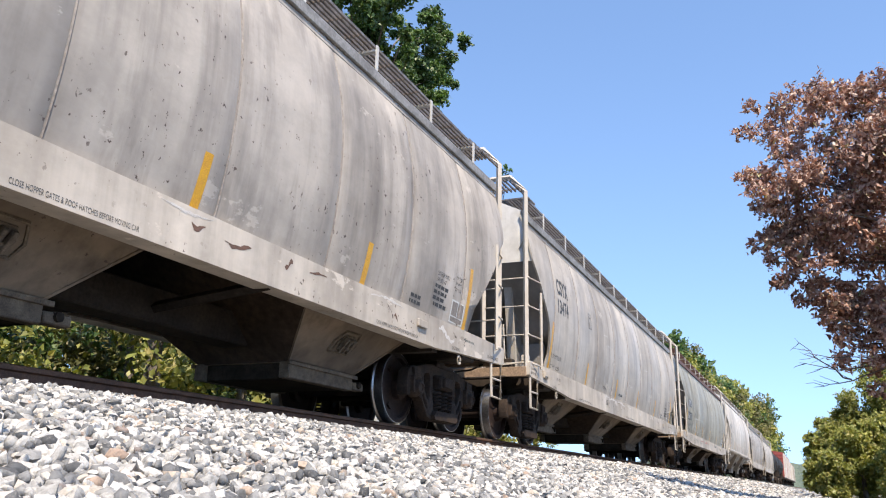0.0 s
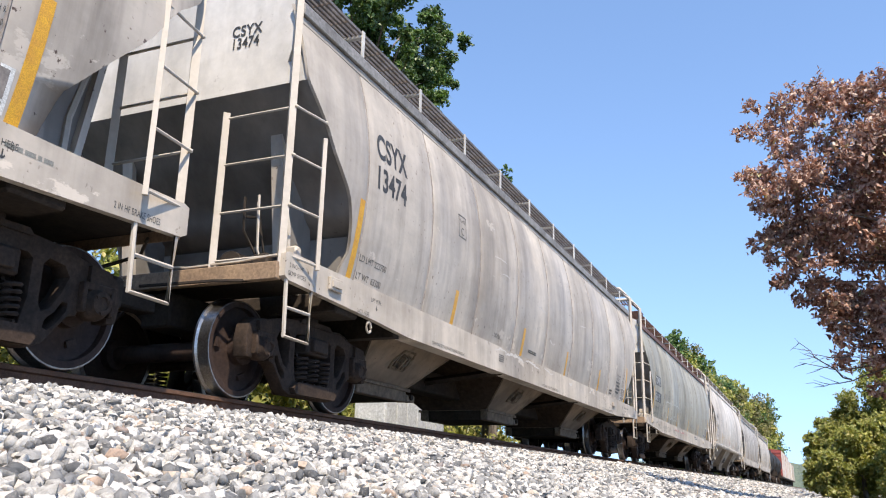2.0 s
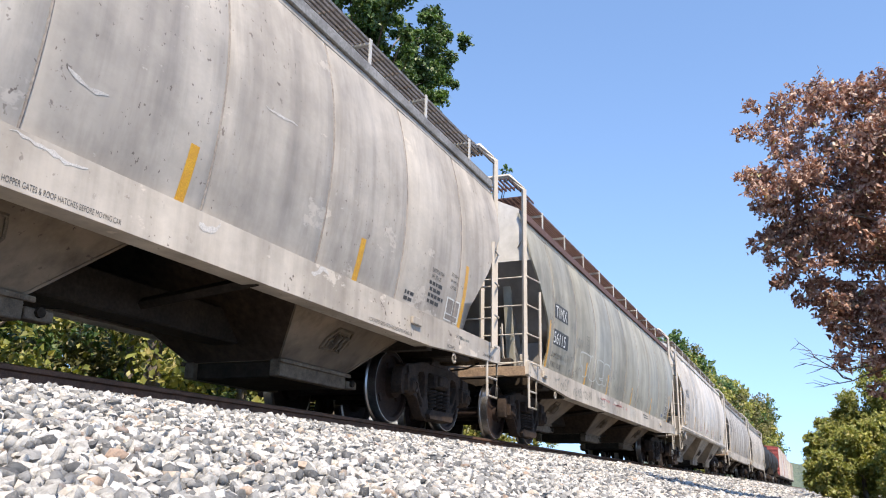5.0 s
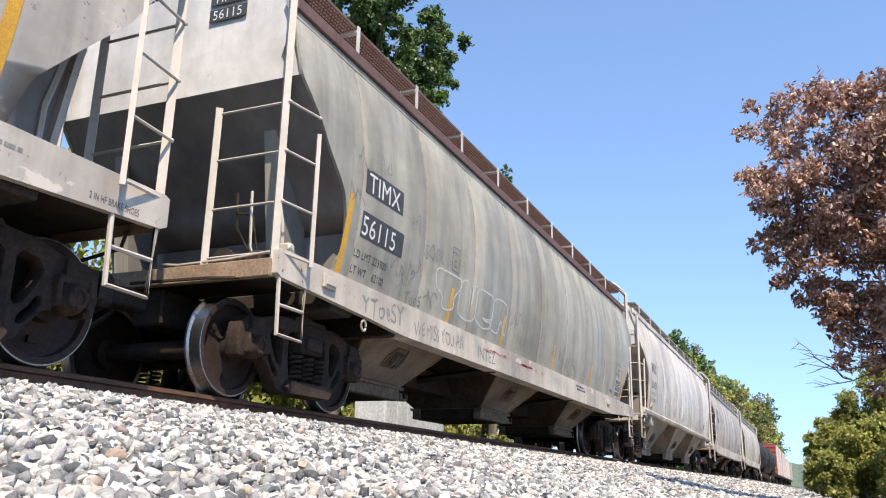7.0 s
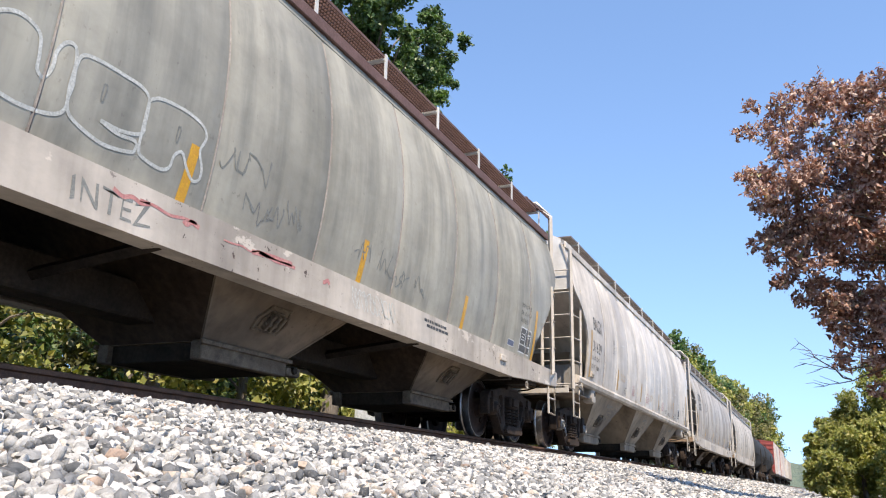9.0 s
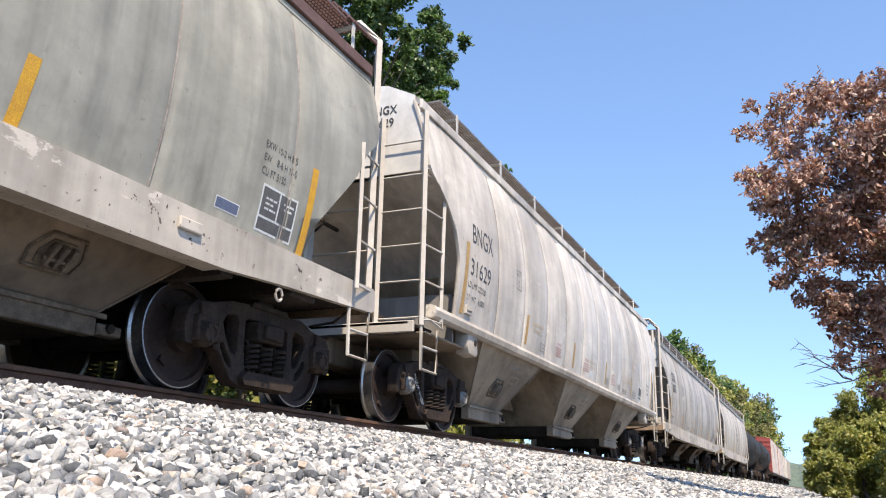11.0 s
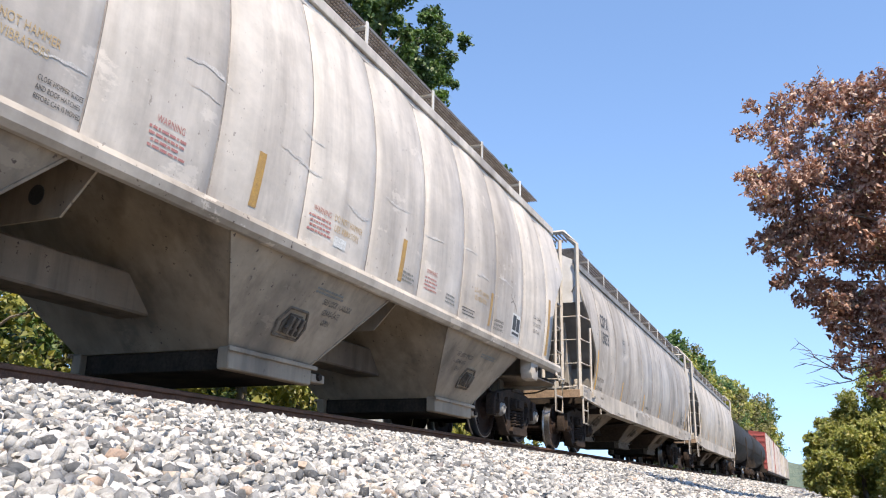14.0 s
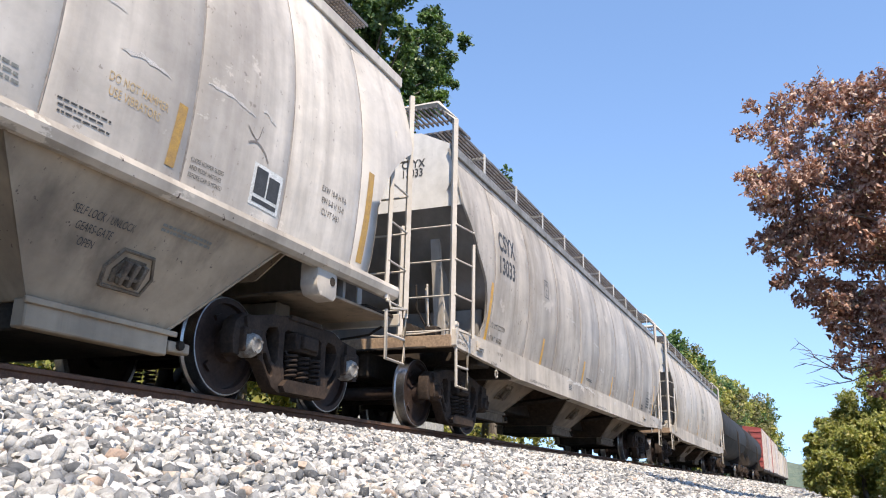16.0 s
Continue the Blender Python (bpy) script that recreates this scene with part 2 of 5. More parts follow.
def box(bm, x0, x1, y0, y1, z0, z1, bev=0.0):
    r = bmesh.ops.create_cube(bm, size=1.0, matrix=Matrix.Translation(((x0 + x1) / 2, (y0 + y1) / 2, (z0 + z1) / 2)) @ Matrix.Diagonal((x1 - x0, y1 - y0, z1 - z0, 1)))
    if bev:
        es = {e for v in r["verts"] for e in v.link_edges}
        bmesh.ops.bevel(bm, geom=list(es), offset=bev, segments=1, affect="EDGES", profile=0.5)
    return bm


def rod(bm, pts, r, n=6, cap=True):
    """A round bar along a line of points."""
    pts = [Vector(p) for p in pts]
    rings = []
    for i, p in enumerate(pts):
        d = (pts[min(i + 1, len(pts) - 1)] - pts[max(i - 1, 0)]).normalized()
        u = d.cross(Vector((0, 0, 1)) if abs(d.z) < 0.9 else Vector((1, 0, 0))).normalized()
        v = d.cross(u)
        rr = r[i] if isinstance(r, (list, tuple)) else r
        rings.append([bm.verts.new(p + u * rr * math.cos(2 * math.pi * k / n) + v * rr * math.sin(2 * math.pi * k / n)) for k in range(n)])
    for a, b in zip(rings, rings[1:]):
        for k in range(n):
            bm.faces.new((a[k], a[(k + 1) % n], b[(k + 1) % n], b[k]))
    if cap:
        bm.faces.new(rings[0][::-1])
        bm.faces.new(rings[-1])
    return bm


def slab(bm, outline, axis, lo, hi):
    """A flat outline (pairs) pushed out along an axis from lo to hi."""
    def put(p, w):
        c = list(p)
        c.insert(axis, w)
        return bm.verts.new(c)
    a, b = [put(p, lo) for p in outline], [put(p, hi) for p in outline]
    n = len(outline)
    bm.faces.new(a[::-1])
    bm.faces.new(b)
    for k in range(n):
        bm.faces.new((a[k], a[(k + 1) % n], b[(k + 1) % n], b[k]))
    return bm


def lathe(bm, prof, n=32, axis=1):
    """Turn pairs (radius, offset) about the y axis."""
    rings = []
    for r, y in prof:
        rings.append([bm.verts.new((r * math.cos(2 * math.pi * k / n), y, r * math.sin(2 * math.pi * k / n))) for k in range(n)])
    for a, b in zip(rings, rings[1:]):
        for k in range(n):
            bm.faces.new((a[k], a[(k + 1) % n], b[(k + 1) % n], b[k]))
    bm.faces.new(rings[0][::-1])
    bm.faces.new(rings[-1])
    return bm


def raw(name, verts, faces, mat, sides):
    """A mesh from arrays: faces all with the same number of sides."""
    me = bpy.data.meshes.new(name)
    nf = len(faces)
    me.vertices.add(len(verts))
    me.vertices.foreach_set("co", np.asarray(verts, np.float32).ravel())
    me.loops.add(nf * sides)
    me.loops.foreach_set("vertex_index", np.asarray(faces, np.int32).ravel())
    me.polygons.add(nf)
    me.polygons.foreach_set("loop_start", np.arange(0, nf * sides, sides, dtype=np.int32))
    me.update(calc_edges=True)
    me.shade_flat()
    me.materials.append(mat)
    return me


# ---- ground, ballast and track ----
def ballast_z(y):
    """Height of the ballast's surface across the track."""
    ys = (-60, -3.0, -1.2, 0.0, 1.0, 1.7, 2.9, 4.05, 4.5, 6.9, 7.3, 8.6, 9.5, 60)
    zs = (0.02, 0.02, 0.05, 0.11, 0.19, 0.30, 0.56, 0.815, 0.845, 0.845, 0.82, 0.35, 0.10, 0.1)
    return np.interp(y, ys, zs)


def thing(name, label, category, group="", kind="", at=None):
    e = new(name)
    e.empty_display_size = 0.2
    if at is not None:
        e.matrix_basis = at
    return tagged(e, label, category, group, kind)


def ground():
    bm = bmesh.new()
    ys = [-900, -200, -60, -20, -8, -3.0, -1.2, 0.0, 1.0, 1.7, 2.9, 4.05, 4.5, 6.9, 7.3, 8.6, 9.5, 14, 25, 60, 200, 900]
    xs = [-600, -150, -40, -12, -6, 0, 6, 12, 20, 32, 48, 70, 110, 180, 320, 700, 2500]
    grid = [[bm.verts.new((x, y, float(ballast_z(y)) + (0.03 * (noise.noise((x * 0.3, y * 0.3, 0))) if -20 < y < -1 or 10 < y < 60 else 0))) for y in ys] for x in xs]
    for i in range(len(xs) - 1):
        for j in range(len(ys) - 1):
            f = bm.faces.new((grid[i][j], grid[i + 1][j], grid[i + 1][j + 1], grid[i][j + 1]))
            f.material_index = 1 if -1.3 < (ys[j] + ys[j + 1]) / 2 < 8.7 else 0
    ob = new("ground", finish(bm, "ground", [SOIL, GRIT]))
    return tagged(ob, "dusty soil verge rising to a pale ballast bank", "ground", "", "structure")


GROUND = ground()


def stone_shapes(k=8):
    """Angular crushed-stone shapes on a small icosphere."""
    shapes = []
    for i in range(k):
        bm = bmesh.new()
        bmesh.ops.create_icosphere(bm, subdivisions=1, radius=1.0)
        rng = np.random.default_rng(100 + i)
        vs = np.array([v.co[:] for v in bm.verts])
        fs = np.array([[v.index for v in f.verts] for f in bm.faces])
        bm.free()
        for _ in range(7):
            n = rng.normal(size=3)
            n /= np.linalg.norm(n)
            d = vs @ n
            lim = rng.uniform(0.46, 0.80)
            vs = vs - np.outer(np.maximum(d - lim, 0), n)
        vs *= rng.uniform(0.93, 1.07, size=(len(vs), 1))
        vs *= 1.10
        vs *= np.array([1.15, 0.92, 0.72]) * rng.uniform(0.85, 1.15, 3)
        shapes.append((vs, fs))
    return shapes


SHAPES = stone_shapes()


def turns(rng, n):
    q = rng.normal(size=(n, 4))
    q /= np.linalg.norm(q, axis=1)[:, None]
    w, x, y, z = q.T
    return np.stack([np.stack([1 - 2 * (y * y + z * z), 2 * (x * y - z * w), 2 * (x * z + y * w)], -1),
                     np.stack([2 * (x * y + z * w), 1 - 2 * (x * x + z * z), 2 * (y * z - x * w)], -1),
                     np.stack([2 * (x * z - y * w), 2 * (y * z + x * w), 1 - 2 * (x * x + y * y)], -1)], -2)


def gravel():
    rng = np.random.default_rng(5)
    allv, allf, base = [], [], 0
    for x0, x1, y0, y1, per, size in ((0.3, 4.5, 0.9, 4.75, 1120, 0.0255), (4.5, 9.0, 0.8, 4.75, 820, 0.0275), (9.0, 18.0, 0.0, 4.75, 380, 0.034),
                                      (18.0, 40.0, -0.8, 4.75, 95, 0.050), (40.0, 120.0, -0.8, 4.75, 16, 0.09), (2.0, 14.0, 4.75, 6.6, 120, 0.036),
                                      (-12.0, 0.3, 0.9, 4.75, 90, 0.04), (-10.0, 40.0, 6.6, 8.4, 40, 0.05)):
        n = int((x1 - x0) * (y1 - y0) * per)
        px, py = rng.uniform(x0, x1, n), rng.uniform(y0, y1, n)
        n = len(px)
        sz = size * np.clip(np.exp(rng.normal(0, 0.34, n)), 0.5, 1.6)
        pz = ballast_z(py) + rng.uniform(-0.016, 0.028, n) + 0.012 * np.sin(px * 3.1) * np.cos(py * 2.7)
        R = turns(rng, n)
        kind = rng.integers(0, len(SHAPES), n)
        for k, (vs, fs) in enumerate(SHAPES):
            m = kind == k
            V = np.einsum("nij,vj->nvi", R[m], vs) * sz[m][:, None, None] * np.array([1, 1, 0.85]) + np.stack([px[m], py[m], pz[m]], -1)[:, None, :]
            c = m.sum()
            allv.append(V.reshape(-1, 3))
            allf.append((fs[None] + (np.arange(c) * len(vs))[:, None, None] + base).reshape(-1, 3))
            base += c * len(vs)
    me = raw("ballast", np.concatenate(allv), np.concatenate(allf), STONE, 3)
    me.shade_smooth()
    me.set_sharp_from_angle(angle=radians(58))
    ob = new("ballast", me)
    tagged(ob, "pale crushed stone ballast with a few dark and rusty stones", "ballast", "", "stuff")
    meshes = []
    for vs, fs in SHAPES:
        meshes.append(raw("stone", vs * 0.023, fs, STONE, 3))
        meshes[-1].shade_smooth()
        meshes[-1].set_sharp_from_angle(angle=radians(58))
    R = turns(rng, 300)
    for k in range(300):
        x, y = rng.uniform(1.0, 3.0), rng.uniform(1.45, 2.6)
        st = new("stone", meshes[k % len(meshes)])
        st.parent = ob
        st.matrix_basis = Matrix.Translation((x, y, float(ballast_z(y)) + rng.uniform(0.012, 0.034))) @ Matrix([list(map(float, q)) for q in R[k]]).to_4x4() @ Matrix.Diagonal((*rng.uniform(0.75, 1.25, 3), 1))


def rails():
    head = [(-0.036, -0.038), (-0.036, -0.006), (-0.028, 0), (0.028, 0), (0.036, -0.006), (0.036, -0.038), (0.010, -0.048), (0.010, -0.145), (0.072, -0.163),
            (0.072, -0.175), (-0.072, -0.175), (-0.072, -0.163), (-0.010, -0.145), (-0.010, -0.048)]
    for side in (-1, 1):
        bm = bmesh.new()
        slab(bm, head, 0, -60, 700)
        for f in bm.faces:
            f.material_index = 1 if f.calc_center_median().z > -0.008 else 0
        ob = new("rail", finish(bm, "rail", [RAILRUST, STEEL]))
        ob.matrix_basis = pose(0, TRACK_Y + side * 0.753, RAIL)
        tagged(ob, "rusty steel rail with a polished running head", "rail", "rails of the track", "structure")
    bm = bmesh.new()
    box(bm, -0.115, 0.115, -1.3, 1.3, -0.35, -0.176, 0.008)
    me = finish(bm, "tie", TIE)
    for i in range(170):
        ob = new("tie", me)
        ob.matrix_basis = pose(-3 + 0.52 * i, TRACK_Y, RAIL, 0, 0, random.uniform(-0.8, 0.8))
        tagged(ob, "dark creosoted wooden tie bedded in ballast", "railway tie", "ties under the rails", "structure")


gravel()
rails()


# ---- trees ----
def leaf_mesh(name, pts, size, mat, seed, droop=0.0, wide=0.5):
    rng = np.random.default_rng(seed)
    n = len(pts)
    a = rng.normal(size=(n, 3))
    a[:, 2] -= droop
    a /= np.linalg.norm(a, axis=1)[:, None]
    # leaves turn their faces up and towards the light
    c = rng.normal(size=(n, 3)) * 0.5 + np.array((-0.5, -0.65, 0.75))
    b = np.cross(c, a)
    b /= np.linalg.norm(b, axis=1)[:, None]
    c = np.cross(a, b)
    ln = size * np.exp(rng.normal(0, 0.28, n))[:, None]
    w = ln * wide * rng.uniform(0.35, 0.6, n)[:, None]
    fold = rng.uniform(-0.10, 0.22, n)[:, None] * ln
    V = np.stack([pts - a * ln * 0.5, pts + b * w + c * fold, pts + a * ln * 0.5 - c * fold * 0.5, pts - b * w + c * fold], 1)
    return raw(name, V.reshape(-1, 3), np.arange(n * 4).reshape(n, 4), mat, 4)


def clump_points(rng, clumps, n, flat=0.8, gap=0.0):
    """Leaf places: twigs that spray from the inside of each clump outwards, denser near its skin."""
    cl = np.array(clumps)
    wgt = cl[:, 3] ** 2
    k = rng.choice(len(cl), n, p=wgt / wgt.sum())
    tw = 26
    tid = rng.integers(0, tw, n)
    dirs = rng.normal(size=(len(cl), tw, 3))
    dirs /= np.linalg.norm(dirs, axis=2)[:, :, None]
    reach = rng.uniform(0.65, 1.2, size=(len(cl), tw))
    d = dirs[k, tid]
    r = cl[k, 3] * reach[k, tid] * rng.uniform(0.25, 1.0, n) ** 0.6
    p = cl[k, :3] + d * r[:, None] * np.array([1, 1, flat]) + rng.normal(size=(n, 3)) * cl[k, 3][:, None] * 0.13
    return p


def tree(label, base, top, clumps, n, size, mat, seed, trunk_r=0.2, droop=0.0, wide=0.5, limbs=None, category="tree", bare=(), fork=0.45, group=""):
    """A tapered trunk with limbs to its clumps, and a crown of single leaves."""
    rng = np.random.default_rng(seed)
    t = thing("tree", label, category, group, at=pose(*base))
    bx = np.array(base)
    bm = bmesh.new()
    crown = np.array(clumps)
    mid = crown[:, :3].mean(0)
    tip = np.array((mid[0] * 0.6 + bx[0] * 0.4, mid[1] * 0.6 + bx[1] * 0.4, top))
    def on_trunk(f):
        p = bx * (1 - f) + tip * f
        return p + np.array((math.sin(f * 5 + seed), math.cos(f * 4 + seed), 0)) * 0.25 * f * (1 - f) * trunk_r * 6
    rod(bm, [on_trunk(f) - bx for f in (0, 0.06, 0.2, 0.4, 0.6, 0.8, 1.0)], [trunk_r * v for v in (1.5, 1.05, 0.92, 0.72, 0.5, 0.3, 0.06)], 9)
    order = range(len(clumps)) if limbs is None else rng.choice(len(clumps), min(limbs, len(clumps)), replace=False)
    for i in order:
        c = crown[i, :3]
        f = np.clip((c[2] - bx[2]) / max(top - bx[2], 0.1) * 0.75, 0.12, 0.9)
        p0 = on_trunk(f)
        p1 = (p0 + c) / 2 + np.array((0, 0, 0.12 * np.linalg.norm(c - p0)))
        rod(bm, [p0 - bx, p1 - bx, c - bx], [trunk_r * 0.34 * (1 - f * 0.6), trunk_r * 0.2 * (1 - f * 0.6), 0.012], 5)
    for line in bare:
        a, m, e = (np.array(p) - bx for p in line)
        way = [(1 - u) ** 2 * a + 2 * u * (1 - u) * m + u * u * e + rng.normal(size=3) * 0.02 for u in np.linspace(0, 1, 9)]
        rod(bm, way, [0.013 - 0.010 * i / 8 for i in range(9)], 4)
        for i in (3, 4, 5, 6, 7):
            off = np.array((rng.uniform(-0.1, 0.1), rng.uniform(0.1, 0.3), rng.uniform(-0.12, 0.22)))
            rod(bm, [way[i], way[i] + off * 0.5 + rng.normal(size=3) * 0.02, way[i] + off], [0.006, 0.004, 0.002], 4)
    part("trunk", bm, BARK, t, "", 50)
    pts = clump_points(rng, clumps, n) - bx
    part("crown", leaf_mesh("crown", pts, size, mat, seed, droop, wide), mat, t)
    return t


def heap(rng, cx, cy, cz, rx, ry, rz, k, r0, r1):
    """Clumps spread through an egg-shaped crown."""
    out = []
    while len(out) < k:
        p = rng.uniform(-1, 1, 3)
        q = np.linalg.norm(p)
        if 0.35 < q < 1:
            out.append((cx + p[0] * rx, cy + p[1] * ry, cz + p[2] * rz, rng.uniform(r0, r1)))
    return out


def woods():
    rng = np.random.default_rng(21)
    # dead brown tree beside the camera's side of the line
    cl = []
    for y, z, r in ((0.0, 5.9, 0.5), (0.1, 5.2, 0.6), (0.15, 4.5, 0.5), (0.38, 4.15, 0.28), (-0.4, 6.25, 0.45), (-0.9, 5.8, 0.6), (-1.3, 6.2, 0.5), (-0.5, 5.3, 0.6), (-1.0, 5.0, 0.7), (-0.3, 4.4, 0.7),
                    (0.12, 3.9, 0.4), (-0.2, 3.5, 0.4), (-0.8, 4.2, 0.8), (-0.6, 3.3, 0.5), (-1.3, 3.6, 0.8), (-1.4, 4.6, 0.8), (-0.75, 2.8, 0.4), (-1.3, 2.7, 0.6), (-1.6, 2.2, 0.5),
                    (-1.9, 5.5, 1.0), (-2.2, 4.0, 1.0), (-2.2, 3.0, 1.0), (-2.8, 5.0, 1.2), (-2.5, 6.3, 0.8), (-1.05, 2.5, 0.4), (-1.4, 2.15, 0.4), (-1.9, 2.3, 0.6), (-2.3, 2.0, 0.6),
                    (0.02, 3.35, 0.3), (-0.2, 3.0, 0.3), (-0.45, 2.65, 0.3), (-0.7, 2.35, 0.3), (-0.95, 2.1, 0.3), (-0.6, 3.0, 0.4), (0.35, 4.8, 0.3)):
        x = 13.0 + rng.uniform(-0.5, 0.7)
        for _ in range(7):
            o = rng.normal(size=3) * r * 0.5
            cl.append((x + o[0] * 1.5, y + o[1], z + o[2], r * rng.uniform(0.3, 0.58)))
    bare = []
    for a, b, c in (((13.2, -1.6, 2.3), (12.9, -0.75, 2.05), (12.7, -0.02, 2.2)), ((13.2, -1.5, 2.2), (12.9, -0.6, 1.85), (12.8, 0.1, 2.1)), ((13.1, -1.3, 2.1), (12.9, -0.5, 1.78), (12.8, -0.1, 1.72)),
                    ((12.9, -0.6, 1.85), (12.8, -0.2, 2.05), (12.7, 0.08, 2.42)), ((13.2, -1.6, 2.4), (13.0, -0.9, 2.3), (12.9, -0.45, 2.55))):
        bare.append((a, b, c))
    tree("tree with dry reddish-brown dead leaves overhanging the verge", (14.2, -3.6, 0.02), 6.4, cl, 66000, 0.078, LEAF_BROWN, 3, 0.13, 0.5, 0.55, 30, "tree", bare)
    # yellow-green thicket along the verge
    for i, (x, y, h, w) in enumerate(((30, -0.5, 2.4, 0.75), (30.5, -1.5, 3.8, 1.0), (30, -2.6, 4.3, 1.3), (27, -1.3, 2.3, 0.9), (25, -2.6, 3.0, 1.2), (33, -2.2, 4.7, 1.4), (26, -0.5, 1.3, 0.7), (40, -0.9, 3.6, 1.1), (50, -1.2, 3.9, 1.3), (65, -1.7, 4.6, 1.8), (85, -2.0, 5.6, 2.2), (28, -3.6, 4.6, 1.3))):
        k = heap(rng, x, y, h * 0.5, w, w, h * 0.5, 34, 0.26 * w, 0.42 * w)
        tree("yellow-green leafy shrub beside the ballast", (x, y, 0.02), h * 0.85, k, 16000, 0.055 + 0.0014 * x, LEAF_BUSH, 40 + i, 0.07, 0.2, 0.6, 8, "shrub", (), 0.3, "thicket along the verge")
    # tall oak behind the train
    cl = []
    for x, z, r in ((17.0, 13.2, 1.2), (18.5, 12.9, 1.0), (19.7, 13.2, 0.6), (21.0, 13.3, 0.9), (22.3, 13.2, 0.8), (23.1, 13.4, 0.6), (23.3, 14.3, 0.7), (22.8, 15.0, 0.7), (21.7, 14.4, 0.8), (20.8, 15.3, 0.8), (19.0, 15.0, 0.8),
                    (17.5, 15.0, 1.1), (16.0, 14.5, 1.2), (20.2, 16.2, 1.0), (18.5, 16.8, 1.2), (16.2, 16.5, 1.2), (19.0, 11.6, 1.0), (21.0, 11.8, 1.0), (22.6, 12.4, 0.6), (17.0, 11.5, 1.0), (20.0, 9.8, 1.2)):
        y = 10.5 + rng.uniform(-0.6, 1.2)
        f = y / 10.5
        for _ in range(8):
            o = rng.normal(size=3) * r * 0.48
            cl.append((x * f + o[0], y + o[1], (z - 0.35) * f + 0.35 + o[2], r * rng.uniform(0.30, 0.52)))
    tree("tall leafy green oak tree behind the railway", (19.5, 12.0, 0.1), 16.0, cl, 84000, 0.125, LEAF_OAK, 7, 0.28, 0.2, 0.6, 40)
    cl = heap(rng, 31.5, 11.4, 9.6, 2.0, 2.0, 3.0, 22, 0.5, 0.9) + [(30.2, 10.5, 12.75, 0.28), (30.3, 10.5, 12.45, 0.22)]
    tree("slim green tree whose tip shows above the train", (31.5, 11.6, 0.1), 12.9, cl, 9000, 0.17, LEAF_OAK, 8, 0.2, 0.1, 0.6)
    # trees along the far side of the line
    ratio = (0.02, 0.0338, 0.0475, 0.0624, 0.0792, 0.094, 0.1097, 0.124, 0.1425, 0.17)
    slope = (0.045, 0.076, 0.106, 0.107, 0.126, 0.136, 0.137, 0.163, 0.182, 0.19)
    for i in range(24):
        r = 0.152 - 0.0047 * i
        y = 10.2 + rng.uniform(0, 2.6)
        x = y / r
        h = (float(np.interp(r, ratio, slope)) * x + 0.2) * rng.uniform(0.93, 1.01)
        w = 0.020 * x + 0.9
        k = heap(rng, x, y, h * 0.55, w, min(w, 2.6), h * 0.43, 46, 0.28 * w, 0.5 * w)
        tree("green and yellowing tree on the slope beside the railway", (x, y, 0.1), h * 0.9, k, 7500, 0.13 + 0.0022 * x, (LEAF_HILL, LEAF_BUSH, LEAF_OAK)[i % 3], 70 + i, 0.2, 0.1, 0.65, 12, "tree", (), 0.4, "trees along the far side")
    # woodland seen under the cars
    for i in range(34):
        x = 4 + i * 1.05 + rng.uniform(-0.5, 0.5)
        y = (12.6, 15.0, 17.5)[i % 3] + rng.uniform(-0.8, 0.8)
        h = rng.uniform(6, 9)
        low = heap(rng, x, y, 2.5, 1.8, 1.4, 2.0, 16, 0.45, 0.85) + heap(rng, x, y, h * 0.7, 1.8, 1.8, h * 0.25, 8, 0.6, 1.0)
        tree("green woodland tree with low branches behind the track", (x, y, 0.1), h, low, 4200, 0.16, (LEAF_BUSH, LEAF_OAK, LEAF_HILL)[i % 3], 120 + i, rng.uniform(0.12, 0.26), 0.1, 0.65, 8, "tree", (), 0.4, "woodland behind the track")
    # deeper woodland that closes the view under the cars
    for i in range(16):
        x, y, h = 6 + i * 3.1 + rng.uniform(-0.8, 0.8), 21.5 + rng.uniform(-1, 1), rng.uniform(7, 10)
        k = heap(rng, x, y, h * 0.46, 2.6, 1.5, h * 0.46, 34, 0.8, 1.3)
        tree("dense green woodland tree deep behind the track", (x, y, 0.1), h, k, 3600, 0.30, (LEAF_OAK, LEAF_HILL)[i % 2], 180 + i, 0.2, 0.1, 0.65, 8, "tree", (), 0.4, "woodland behind the track")


woods()


def far_hill():
    """The low wooded hill that closes the line's far end."""
    bm = bmesh.new()
    rows = []
    for j in range(5):
        row = []
        for i in range(120):
            y = -260 + 5 * i
            h = (30 + 9 * noise.noise((y * 0.012, 3.1, 0)) + 3.0 * noise.noise((y * 0.09, 1.0, 0)) + 1.2 * noise.noise((y * 0.35, 5.0, 0))) * (0, 0.45, 0.78, 0.95, 1.0)[j]
            row.append(bm.verts.new((880 + 45 * j + 6 * noise.noise((y * 0.2, j, 0)), y, h)))
        rows.append(row)
    for a, b in zip(rows, rows[1:]):
        for i in range(119):
            bm.faces.new((a[i], a[i + 1], b[i + 1], b[i]))
    tagged(new("backdrop", finish(bm, "backdrop", FAR_WOODS)), "low wooded hill far down the line", "hill", "", "structure")


far_hill()


